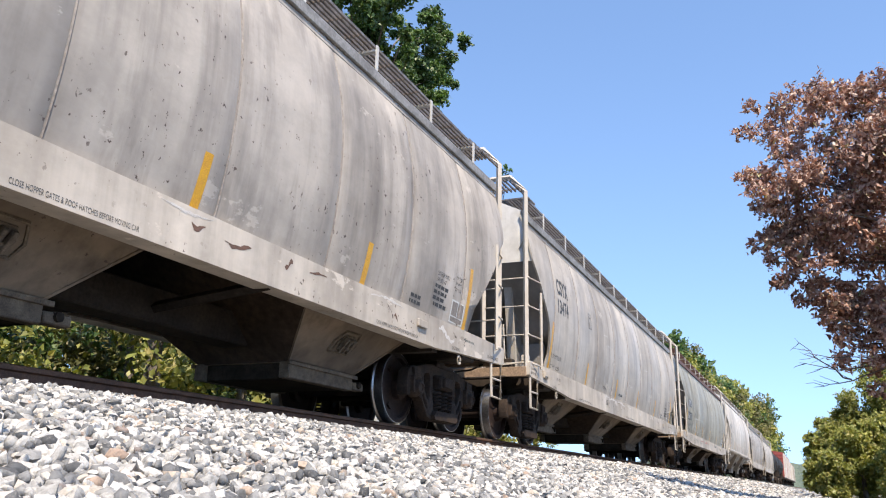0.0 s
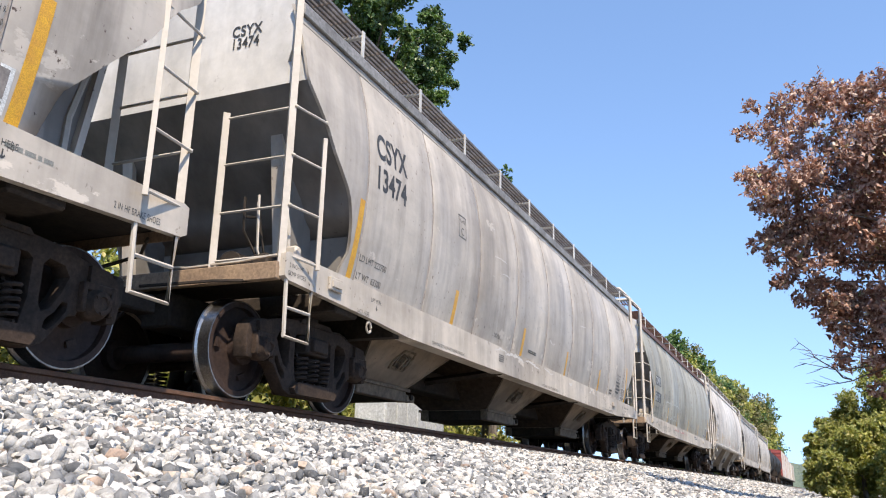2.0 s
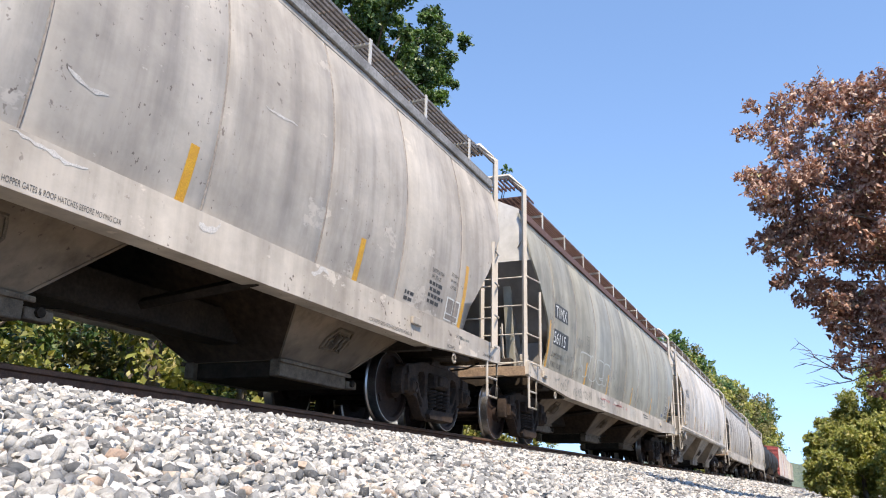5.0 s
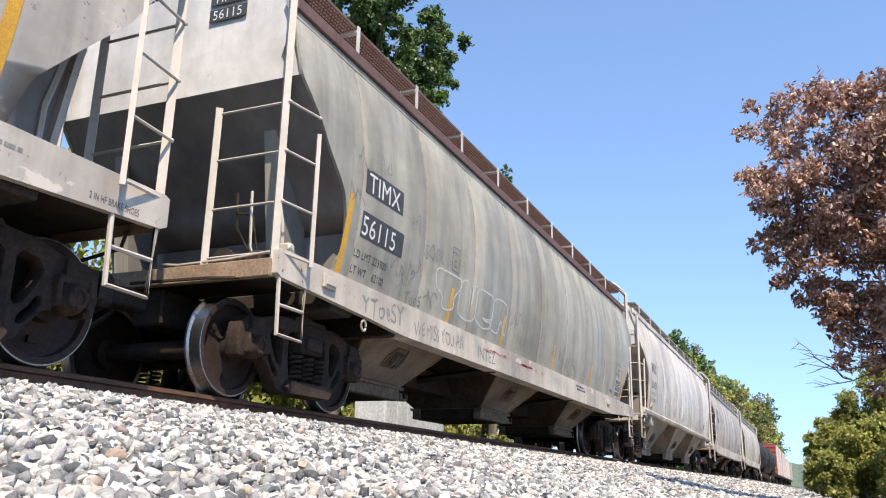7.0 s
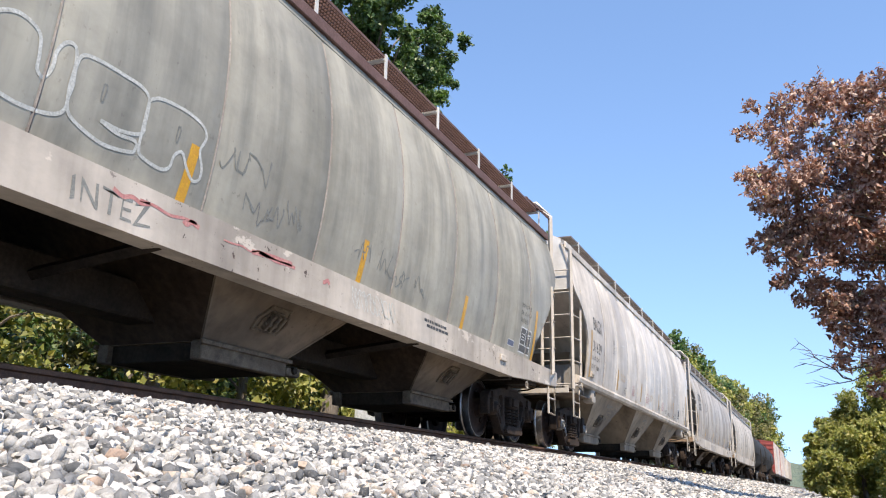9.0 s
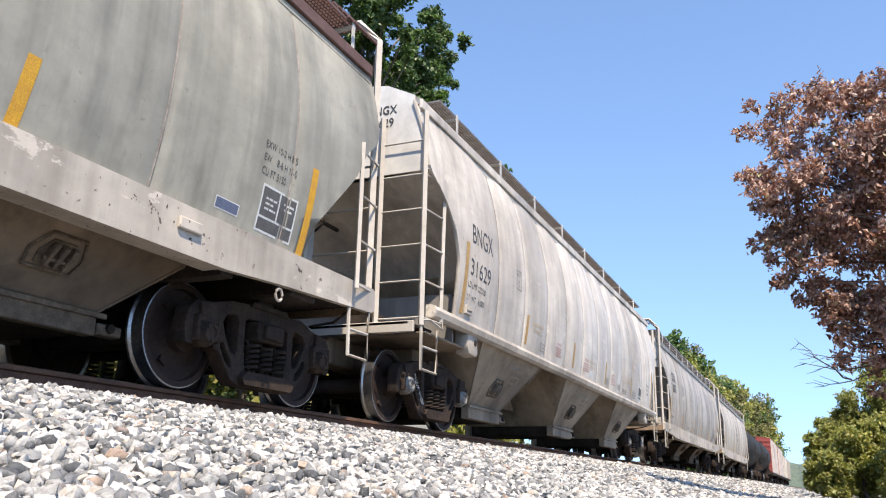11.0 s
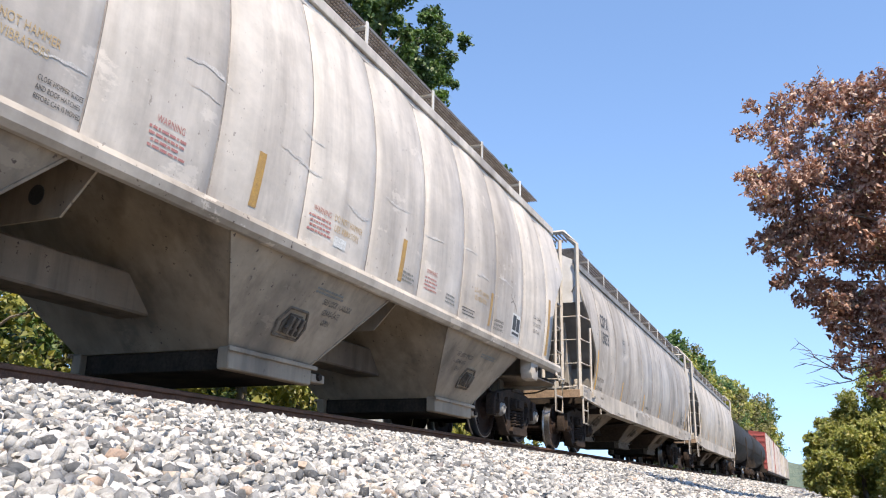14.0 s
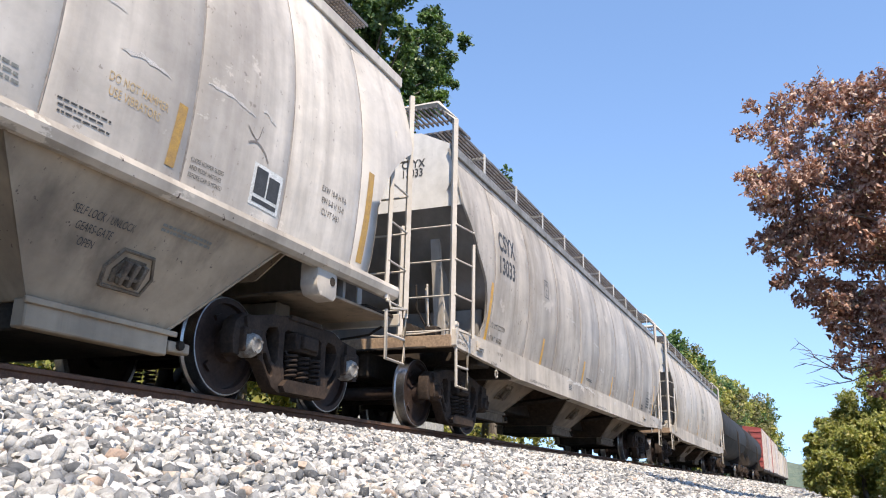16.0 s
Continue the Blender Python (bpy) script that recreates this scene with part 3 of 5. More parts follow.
def cabinet():
    t = thing("equipment_cabinet", "grey metal equipment cabinet with ribbed doors behind the track", "cabinet", at=pose(21.15, 10.45, 0.1, 0, 0, 0))
    bm = bmesh.new()
    box(bm, -1.9, 1.9, -0.45, 0.45, 0.12, 2.66, 0.02)
    part("body", bm, CABINET, t)
    bm = bmesh.new()
    box(bm, -2.0, 2.0, -0.55, 0.55, 2.66, 2.76, 0.02)
    part("roof", bm, CABINET, t)
    bm = bmesh.new()
    box(bm, -2.05, 2.05, -0.6, 0.6, -0.15, 0.12, 0.02)
    part("plinth", bm, GRIT, t)
    for k in range(6):
        bm = bmesh.new()
        x = -1.575 + 0.63 * k
        box(bm, x - 0.29, x + 0.29, -0.475, -0.452, 0.2, 2.58, 0.006)
        d = part("door", bm, CABINET, t)
        bm = bmesh.new()
        box(bm, x + 0.19, x + 0.215, -0.51, -0.475, 0.85, 1.1, 0.004)
        part("handle", bm, DARK, d)


cabinet()


# ---- railway cars: shared parts ----
def wheelset_mesh():
    bm = bmesh.new()
    half = [(0.075, -1.08), (0.078, -0.90), (0.15, -0.88), (0.155, -0.80), (0.30, -0.755), (0.385, -0.775), (0.392, -0.825), (0.441, -0.827), (0.452, -0.825), (0.457, -0.79), (0.462, -0.715),
            (0.484, -0.700), (0.484, -0.680), (0.44, -0.672), (0.385, -0.68), (0.36, -0.715), (0.16, -0.735), (0.15, -0.66), (0.09, -0.64)]
    lathe(bm, half + [(r, -y) for r, y in half[::-1]], 44)
    for f in bm.faces:
        c = f.calc_center_median()
        r = math.hypot(c.x, c.z)
        f.material_index = 1 if r > 0.4435 else 0
    # raised rim numbers and balance pads let the turning be seen
    for k in range(3):
        a = 2.1 * k
        p = Vector((math.cos(a) * 0.27, -0.775, math.sin(a) * 0.27))
        bmesh.ops.create_cube(bm, size=1.0, matrix=Matrix.Translation(p) @ Matrix.Rotation(-a, 4, "Y") @ Matrix.Diagonal((0.05, 0.03, 0.09, 1)))
    return finish(bm, "wheelset", [WHEEL, TREAD], 35)


def side_frame_mesh():
    """A cast side frame: one outline with a spring window and two lightening holes, flanged round its edge."""
    right = [(0.30, 0.825), (0.55, 0.805), (0.80, 0.745), (1.0, 0.725), (1.10, 0.65), (1.135, 0.50), (1.11, 0.35), (1.02, 0.34), (1.015, 0.52), (0.96, 0.575), (0.82, 0.575), (0.765, 0.52), (0.755, 0.35), (0.68, 0.33),
             (0.60, 0.24), (0.50, 0.12), (0.39, 0.075)]
    outer = right + [(-x, z) for x, z in right[::-1]]
    win = [(-0.29, 0.205), (0.29, 0.205), (0.335, 0.40), (0.335, 0.66), (0.29, 0.69), (-0.29, 0.69), (-0.335, 0.66), (-0.335, 0.40)]
    tri = [(0.43, 0.64), (0.47, 0.69), (0.60, 0.67), (0.65, 0.60), (0.60, 0.48), (0.52, 0.36), (0.46, 0.33), (0.43, 0.38)]
    slot = [(0.50, 0.28), (0.57, 0.34), (0.62, 0.42), (0.665, 0.42), (0.66, 0.37), (0.585, 0.265), (0.525, 0.215), (0.49, 0.225)]
    bm = bmesh.new()
    edges = []
    for loop in [outer, win, tri, [(-x, z) for x, z in tri[::-1]], slot, [(-x, z) for x, z in slot[::-1]]]:
        vs = [bm.verts.new((x, 0.0, z)) for x, z in loop]
        edges += [bm.edges.new((vs[i], vs[(i + 1) % len(vs)])) for i in range(len(vs))]
    bmesh.ops.triangle_fill(bm, use_beauty=True, use_dissolve=False, edges=edges, normal=(0, -1, 0))
    geo = bmesh.ops.extrude_face_region(bm, geom=list(bm.faces))
    for v in geo["geom"]:
        if isinstance(v, bmesh.types.BMVert):
            v.co.y = 0.075
    for v in bm.verts:
        if v.co.y == 0.0:
            v.co.y = -0.075
    bmesh.ops.recalc_face_normals(bm, faces=bm.faces)
    sharp = [e for e in bm.edges if len(e.link_faces) == 2 and e.calc_face_angle(0) > 1.2]
    bmesh.ops.bevel(bm, geom=sharp, offset=0.016, segments=2, affect="EDGES", profile=0.6)
    # spring seat basket and the boss over each bearing
    slab(bm, [(-0.36, 0.085), (0.36, 0.085), (0.40, 0.14), (0.33, 0.205), (-0.33, 0.205), (-0.40, 0.14)], 1, -0.135, 0.13)
    slab(bm, [(-0.30, 0.80), (0.30, 0.80), (0.26, 0.845), (-0.26, 0.845)], 1, -0.10, 0.08)
    for q in (-1, 1):
        o = [(0.80, 0.60), (0.98, 0.60), (1.0, 0.70), (0.80, 0.72)]
        slab(bm, [(q * x, z) for x, z in (o if q > 0 else o[::-1])], 1, -0.11, 0.08)
    return finish(bm, "side_frame", TRUCK, 40)


def spring_mesh():
    bm = bmesh.new()
    turns_n, seg = 5.5, 11
    n = int(turns_n * seg)
    rod(bm, [(0.058 * math.cos(2 * math.pi * k / seg), 0.058 * math.sin(2 * math.pi * k / seg), 0.225 + 0.26 * k / n) for k in range(n + 1)], 0.0145, 5)
    return finish(bm, "spring", TRUCK, 60)


def cap_mesh():
    bm = bmesh.new()
    lathe(bm, [(0.118, 0.10), (0.122, 0.02), (0.112, -0.01), (0.095, -0.03), (0.085, -0.062), (0.05, -0.07), (0.045, -0.055), (0.02, -0.055)], 20)
    for k in range(3):
        a = 2 * math.pi * k / 3 + 0.4
        p = Vector((0.066 * math.cos(a), -0.075, 0.066 * math.sin(a)))
        rod(bm, [p, p + Vector((0, 0.03, 0))], 0.017, 6)
    return finish(bm, "bearing_cap", CAP, 40)


def adapter_mesh():
    bm = bmesh.new()
    box(bm, -0.13, 0.13, -0.09, 0.09, 0.54, 0.60, 0.01)
    box(bm, -0.15, -0.11, -0.10, 0.09, 0.38, 0.60, 0.01)
    box(bm, 0.11, 0.15, -0.10, 0.09, 0.38, 0.60, 0.01)
    return finish(bm, "adapter", TRUCK, 40)


WHEELSET, FRAME, SPRING, CAP_ME, ADAPTER = wheelset_mesh(), side_frame_mesh(), spring_mesh(), cap_mesh(), adapter_mesh()
CAP_DARK = CAP_ME.copy()
CAP_DARK.materials.clear()
CAP_DARK.materials.append(TRUCK)
WHEELS = []


def truck(car, x, near=True, pale_cap=False):
    """A two-axle truck: bolster with side frames, springs, wheelsets and bearing caps."""
    bm = bmesh.new()
    box(bm, -0.21, 0.21, -1.13, 1.13, 0.50, 0.685, 0.02)
    box(bm, -0.14, 0.14, -1.17, -1.10, 0.53, 0.66, 0.01)
    box(bm, -0.26, 0.26, -0.45, 0.45, 0.60, 0.80, 0.02)
    for s in (-1, 1):
        rod(bm, [(s * 0.36, -0.72, 0.40), (s * 0.36, 0.72, 0.40)], 0.05, 6)
        box(bm, s * 0.36 - 0.05, s * 0.36 + 0.05, -0.85, -0.62, 0.28, 0.56, 0.01)
        rod(bm, [(s * 0.3, -0.3, 0.30), (-s * 0.3, -0.28, 0.36)], 0.025, 5)
    t = part("truck", bm, TRUCK, car, "dark grimy cast steel truck", 40, at=pose(x, 0, 0))
    for s in (-1, 1):
        part("side_frame", FRAME, None, t, "", 0, pose(0, s * 1.0, 0, 0, 0, 0 if s < 0 else 180))
        for dx in (-0.2, 0.0, 0.2):
            part("spring", SPRING, None, t, "", 0, pose(dx * 1.05, s * 1.07, 0))
            if s < 0:
                part("spring", SPRING, None, t, "", 0, pose(dx * 1.05 + 0.02, s * 0.94, 0))
        for a in (-0.889, 0.889):
            part("bearing_cap", CAP_ME if pale_cap else CAP_DARK, None, t, "pale greasy bearing end cap" if pale_cap else "", 0, pose(a, s * 1.10, 0.457, 0, 0, 0 if s < 0 else 180))
            part("bearing_adapter", ADAPTER, None, t, "", 0, pose(a, s * 1.03, 0))
    for a in (-0.889, 0.889):
        w = part("wheelset", WHEELSET, None, t, "brown steel wheels with a polished tread", 0, pose(a, 0, 0.457))
        WHEELS.append((w, a))
    return t


def coupler(car, x, way):
    bm = bmesh.new()
    box(bm, min(x, x + way * 0.55), max(x, x + way * 0.55), -0.10, 0.10, 0.76, 0.94, 0.02)
    k = x + way * 0.62
    box(bm, k - 0.14, k + 0.16, -0.16, 0.14, 0.70, 1.0, 0.04)
    box(bm, k + way * 0.05 - 0.07, k + way * 0.05 + 0.07, -0.20, -0.04, 0.72, 0.98, 0.03)
    rod(bm, [(x - way * 0.05, -1.2, 1.02), (x + way * 0.2, -0.9, 0.98), (x + way * 0.35, -0.2, 0.95)], 0.016, 5)
    c = part("coupler", bm, DARK, car, "", 40)
    bm = bmesh.new()
    rod(bm, [(x, 0.3, 0.80), (x + way * 0.3, 0.34, 0.55), (x + way * 0.6, 0.3, 0.48), (x + way * 0.85, 0.28, 0.58)], 0.022, 6)
    part("air_hose", bm, DARK, c)


class Side:
    """The swelling of a car's side: half width at a height, and where its ends are cut back."""

    def __init__(self, low, eave, mid, widest, k_low, k_up, cut, length, rear=None):
        self.rear = rear or cut
        self.low, self.eave, self.mid, self.widest, self.k_low, self.k_up, self.cut, self.length = low, eave, mid, widest, k_low, k_up, cut, length

    swell = None

    def half(self, z, x=None):
        d = z - self.mid
        h = self.widest - (self.k_low if d < 0 else self.k_up) * d * d
        return h if x is None or self.swell is None else h + float(np.interp(x, *self.swell))

    def back(self, z, rear=False):
        t = self.rear if rear else self.cut
        return float(np.interp(z, [c[0] for c in t], [c[1] for c in t]))


def side_sheet(car, side, sign, seams, mat, bulge, groove, label=""):
    """One swelling side of a hopper car, with a groove at each welded seam."""
    bm = bmesh.new()
    L = side.length
    zs = np.concatenate([np.linspace(side.low, side.eave, 30)])
    xs, dy = [], []
    edges = [0.0] + list(seams) + [L]
    for a, b in zip(edges, edges[1:]):
        for f in (0.0, 0.02, 0.12, 0.3, 0.5, 0.7, 0.88, 0.98):
            xs.append(a + (b - a) * f)
            dy.append(bulge * (1 - (2 * f - 1) ** 2) - (groove if f == 0 and 0 < a else 0))
    xs.append(L)
    dy.append(0)
    side.swell = (xs, dy)
    rows = []
    for z in zs:
        b, e = side.back(z), side.back(z, True)
        row = []
        for x, d in zip(xs, dy):
            xx = min(max(x, b), L - e)
            row.append(bm.verts.new((xx, sign * (side.half(z) + d), z)))
        rows.append(row)
    for r0, r1 in zip(rows, rows[1:]):
        for i in range(len(xs) - 1):
            if (r0[i].co - r0[i + 1].co).length > 1e-5 or (r1[i].co - r1[i + 1].co).length > 1e-5:
                try:
                    bm.faces.new((r0[i], r0[i + 1], r1[i + 1], r1[i]))
                except ValueError:
                    pass
    bmesh.ops.remove_doubles(bm, verts=bm.verts, dist=1e-5)
    geo = bmesh.ops.extrude_face_region(bm, geom=list(bm.faces))
    for v in geo["geom"]:
        if isinstance(v, bmesh.types.BMVert):
            v.co.y -= sign * 0.03
    return part("side_sheet", bm, mat, car, label, 28)


def seam(car, side, x, lift=0.004):
    """The grimy weld bead over a joint between two side sheets."""
    lo, hi = side.low, side.eave - 0.05
    zs = [z for z in np.linspace(lo, hi, 18) if side.back(z) < x - 0.02 and side.back(z, True) < side.length - x - 0.02]
    if len(zs) < 2:
        return
    bm = bmesh.new()
    rows = []
    for i, z in enumerate(zs):
        w = 0.017 + 0.009 * noise.noise((x, z * 3, 2))
        h = side.half(z)
        rows.append([bm.verts.new((x - w, -(h - 0.012), z)), bm.verts.new((x, -(h + lift), z)), bm.verts.new((x + w, -(h - 0.012), z))])
    for a, b in zip(rows, rows[1:]):
        for k in range(2):
            bm.faces.new((a[k], a[k + 1], b[k + 1], b[k]))
    part("weld_seam", bm, SEAM, car, "", 60)


def end_closure(car, side, z_knee, roof_top, slope_in, mat_up, mat_low, curved=False):
    """The upright end panel over the slope sheet, at both ends."""
    L = side.length
    for way in (1, -1):
        rear = way < 0

        def fx(x):
            return x if way > 0 else L - x
        bm = bmesh.new()
        zs = np.linspace(z_knee, side.eave, 10)
        out = [(-side.half(z) + 0.02, z) for z in zs] + [(-side.half(side.eave) + 0.02, side.eave + 0.10), (-0.88, roof_top - 0.06), (-0.3, roof_top + 0.02), (0.3, roof_top + 0.02), (0.88, roof_top - 0.06), (side.half(side.eave) - 0.02, side.eave + 0.10)] + [(side.half(z) - 0.02, z) for z in zs[::-1]]
        x = side.back(z_knee, rear) + 0.02
        slab(bm, out, 0, min(fx(x), fx(x + 0.03)), max(fx(x), fx(x + 0.03)))
        part("end_panel", bm, mat_up, car, "white end panel")
        bm = bmesh.new()
        zs = np.linspace(side.low, z_knee, 24)
        ring = []
        for z in zs:
            b = side.back(z, rear) if z > slope_in[0] else side.back(slope_in[0], rear) + (slope_in[0] - z) / (slope_in[0] - side.low) * slope_in[1]
            h = side.half(z) - 0.015
            n = 17
            ring.append([bm.verts.new((fx(b + 0.02 + ((0.12 + 1.3 * (z_knee - z) / (z_knee - side.low)) * (1 - (2 * i / (n - 1) - 1) ** 2) if curved else 0.0)), -h + 2 * h * i / (n - 1), z)) for i in range(n)])
        for r0, r1 in zip(ring, ring[1:]):
            for i in range(len(r0) - 1):
                bm.faces.new((r0[i], r0[i + 1], r1[i + 1], r1[i]))
        geo = bmesh.ops.extrude_face_region(bm, geom=list(bm.faces))
        for v in geo["geom"]:
            if isinstance(v, bmesh.types.BMVert):
                v.co.x += way * 0.02
        # flat slope sheets take the grey that has their shade mixed in
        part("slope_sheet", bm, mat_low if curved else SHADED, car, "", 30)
        # broad leaning end post, its web, and the stub wall at the bolster
        for y in (() if curved else (-0.98, 0.98)):
            bm = bmesh.new()
            slab(bm, [(fx(0.70), 1.1), (fx(0.76), 1.1), (fx(0.50), 2.75), (fx(0.44), 2.75)] if way > 0 else [(fx(0.70), 1.1), (fx(0.76), 1.1), (fx(0.50), 2.75), (fx(0.44), 2.75)][::-1], 1, y - 0.07, y + 0.07)
            w = part("end_post", bm, mat_low, car)
            bm = bmesh.new()
            slab(bm, [(fx(0.76), 1.1), (fx(1.25), 1.1), (fx(1.15), 1.95), (fx(0.52), 2.6)], 1, y - 0.012, y + 0.012)
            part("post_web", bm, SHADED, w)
        bm = bmesh.new()
        box(bm, min(fx(1.25), fx(1.3)), max(fx(1.25), fx(1.3)), -1.40, 1.40, 1.05, 1.75)
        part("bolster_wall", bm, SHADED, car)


def roof(car, side, top, mat, rim, mould):
    bm = bmesh.new()
    h, e = side.half(side.eave), side.eave
    prof = [(-h - 0.05, e - 0.03), (-h - 0.06, e + 0.05), (-h + 0.02, e + 0.09), (-0.9, top - 0.10), (-0.3, top), (0.3, top), (0.9, top - 0.10), (h - 0.02, e + 0.09), (h + 0.06, e + 0.05), (h + 0.05, e - 0.03), (h - 0.04, e - 0.02), (-h + 0.04, e - 0.02)]
    slab(bm, prof, 0, 0.145, side.length - 0.145)
    r = part("roof", bm, mat, car, "weathered grey roof")
    # eave rail: the heavy angle that caps the side
    for s in (-1, 1):
        bm = bmesh.new()
        y = s * (h + 0.045)
        box(bm, 0.13, side.length - 0.13, min(y, y + s * 0.045), max(y, y + s * 0.045), e - 0.10, e + 0.035, 0.008)
        part("eave_rail", bm, rim, r)
        bm = bmesh.new()
        box(bm, 0.13, side.length - 0.13, min(y - s * 0.03, y + s * 0.012), max(y - s * 0.03, y + s * 0.012), e - 0.155, e - 0.104, 0.008)
        box(bm, 0.13, side.length - 0.13, min(y - s * 0.03, y + s * 0.030), max(y - s * 0.03, y + s * 0.030), e - 0.20, e - 0.158, 0.008)
        part("eave_mould", bm, mould, r)
    bm = bmesh.new()
    for k in range(5):
        x = side.length * (k + 0.5) / 5
        box(bm, x - 1.2, x + 1.2, -0.28, 0.28, top - 0.01, top + 0.11, 0.02)
    part("hatch_cover", bm, mat, r)


def grating_mesh(length, width, mat, mesh_like):
    bm = bmesh.new()
    n = 13 if mesh_like else 10
    for i in range(n):
        y = -width / 2 + width * i / (n - 1)
        box(bm, 0, length, y - (0.006 if mesh_like else 0.014), y + (0.006 if mesh_like else 0.014), -0.018, 0.018)
    for k in range(int(length / (0.055 if mesh_like else 0.39)) + 1):
        x = k * (0.055 if mesh_like else 0.39)
        box(bm, x - 0.006, x + 0.006, -width / 2, width / 2, -0.010, 0.014)
    return finish(bm, "running_board", mat)


def running_boards(car, x0, x1, half, z, eave, eave_half, mat, posts, white, mesh_like=False):
    w = 0.52
    me = grating_mesh(x1 - x0, w, mat, mesh_like)
    for s in (-1, 1):
        b = part("running_board", me, None, car, "steel grating roof walkway", 0, pose(x0, s * (half - w / 2), z))
        for x in posts:
            bm = bmesh.new()
            slab(bm, [(x - x0 - 0.03, -w / 2 - 0.01), (x - x0 + 0.03, -w / 2 - 0.01), (x - x0 + 0.03, w / 2), (x - x0 - 0.03, w / 2)], 2, -0.05, -0.02)
            o = s * (eave_half - half + w / 2)
            p0, p1 = (x - x0, s * w / 2 + s * 0.012, 0.03), (x - x0, s * w / 2 + s * 0.012, eave - z + 0.05)
            box(bm, p1[0] - 0.028, p1[0] + 0.028, min(p0[1], p0[1] + s * 0.014), max(p0[1], p0[1] + s * 0.014), p1[2], p0[2])
            part("walkway_bracket", bm, white, b, "pale steel bracket")


def ladder(car, stile_a, stile_b, rungs, mat, wide=0.06):
    """Two flat stiles (each a line of points) with round rungs between them."""
    bm = bmesh.new()
    rod(bm, stile_a, wide * 0.62, 4)
    lad = part("ladder", bm, mat, car)
    if stile_b:
        bm = bmesh.new()
        rod(bm, stile_b, wide * 0.62, 4)
        part("stile", bm, mat, lad)
    for a, b in rungs:
        a, b = Vector(a), Vector(b)
        bm = bmesh.new()
        rod(bm, [a, b], 0.0125, 6)
        for p in (a, b):
            bmesh.ops.create_icosphere(bm, subdivisions=1, radius=0.022, matrix=Matrix.Translation(p))
        part("rung", bm, mat, lad, "", 50)
    return lad


def step(car, x, y, top, low, width, mat, way=1):
    """A stirrup step that hangs under the corner of the sill."""
    bm = bmesh.new()
    rod(bm, [(x, y, top), (x + 0.02 * way, y, low), (x + width, y, low - 0.01), (x + width + 0.02 * way, y, top)], 0.021, 6)
    rod(bm, [(x + 0.01, y, (top + low) / 2), (x + width + 0.01, y, (top + low) / 2)], 0.016, 6)
    return part("stirrup_step", bm, mat, car, "", 50)


def chute(car, x, rings, inner, mat, gate, under, gate_h=0.13):
    """A discharge hopper under the car: sloping sheets down to an outlet gate, with a vibrator bracket on its side."""
    c = None
    for levels in (rings, inner):
        bm = bmesh.new()
        rr = []
        for z, hx, hy in levels:
            rr.append([bm.verts.new(p) for p in ((x - hx, -hy, z), (x + hx, -hy, z), (x + hx, hy, z), (x - hx, hy, z))])
        for a, b in zip(rr, rr[1:]):
            for k in range(4):
                bm.faces.new((a[k], a[(k + 1) % 4], b[(k + 1) % 4], b[k]))
        bm.faces.new(rr[0][::-1])
        bm.faces.new(rr[-1])
        if c is None:
            c = part("discharge_hopper", bm, mat, car, "dusty sloping discharge hopper, its tone darkened for underside shade")
        else:
            # the under tone already holds the shade between the hoppers
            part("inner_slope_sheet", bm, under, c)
    # weld flange down each near corner
    z0, hx0, hy0 = rings[0]
    z1, hx1, hy1 = rings[1]
    for s in (-1, 1):
        bm = bmesh.new()
        rod(bm, [(x + s * hx0, -hy0, z0), (x + s * hx1, -hy1, z1)], 0.016, 4)
        part("weld_flange", bm, mat, c)
    bm = bmesh.new()
    # the gate body is coloured as the dark void behind its near frame
    box(bm, x - hx0 + 0.04, x + hx0 - 0.04, -hy0 + 0.06, hy0 - 0.06, z0 - gate_h, z0 + 0.01, 0.012)
    rod(bm, [(x + hx0 + 0.16, -hy0 - 0.06, z0 - 0.09), (x + hx0 + 0.16, hy0, z0 - 0.09)], 0.04, 8)
    part("outlet_gate", bm, GATE, c, "dark outlet gate", 40)
    for s in (-1, 1):
        bm = bmesh.new()
        y0, y1 = s * (hy0 + 0.03), s * (hy0 - 0.10)
        box(bm, x - hx0 - 0.03, x + hx0 + 0.03, min(y0, y1), max(y0, y1), z0 - gate_h, z0 + 0.012, 0.012)
        box(bm, x - hx0 - 0.06, x + hx0 + 0.10, min(y0, y0 + s * 0.03), max(y0, y0 + s * 0.03), z0 - 0.03, z0 + 0.014, 0.006)
        box(bm, x + hx0 + 0.04, x + hx0 + 0.30, min(y0, y1), max(y0, y1), z0 - 0.15, z0 - 0.06, 0.012)
        part("gate_frame", bm, gate, c, "", 40)
    # bracket plate on the near slope
    up = Vector((0, hy0 - hy1, z1 - z0)).normalized()
    out = Vector((1, 0, 0)).cross(up).normalized()
    mid = Vector((x, -(hy0 * 0.62 + hy1 * 0.38), z0 * 0.62 + z1 * 0.38))
    m = Matrix.Translation(mid) @ Matrix(((1, 0, 0), tuple(up), tuple(out))).transposed().to_4x4()
    bm = bmesh.new()
    rim = [(-0.20, -0.14), (0.20, -0.14), (0.235, 0.0), (0.15, 0.16), (-0.15, 0.16), (-0.235, 0.0), (-0.20, -0.14)]
    rod(bm, [(u, v, 0.006) for u, v in rim], 0.017, 5)
    slab(bm, [(-0.14, -0.10), (0.14, -0.10), (0.16, 0.0), (0.10, 0.11), (-0.10, 0.11), (-0.16, 0.0)], 2, -0.004, 0.016)
    for u in (-0.085, 0.0, 0.085):
        box(bm, u - 0.02, u + 0.02, -0.095, 0.095, 0.016, 0.075, 0.008)
    box(bm, -0.12, 0.12, -0.045, -0.015, 0.016, 0.06, 0.008)
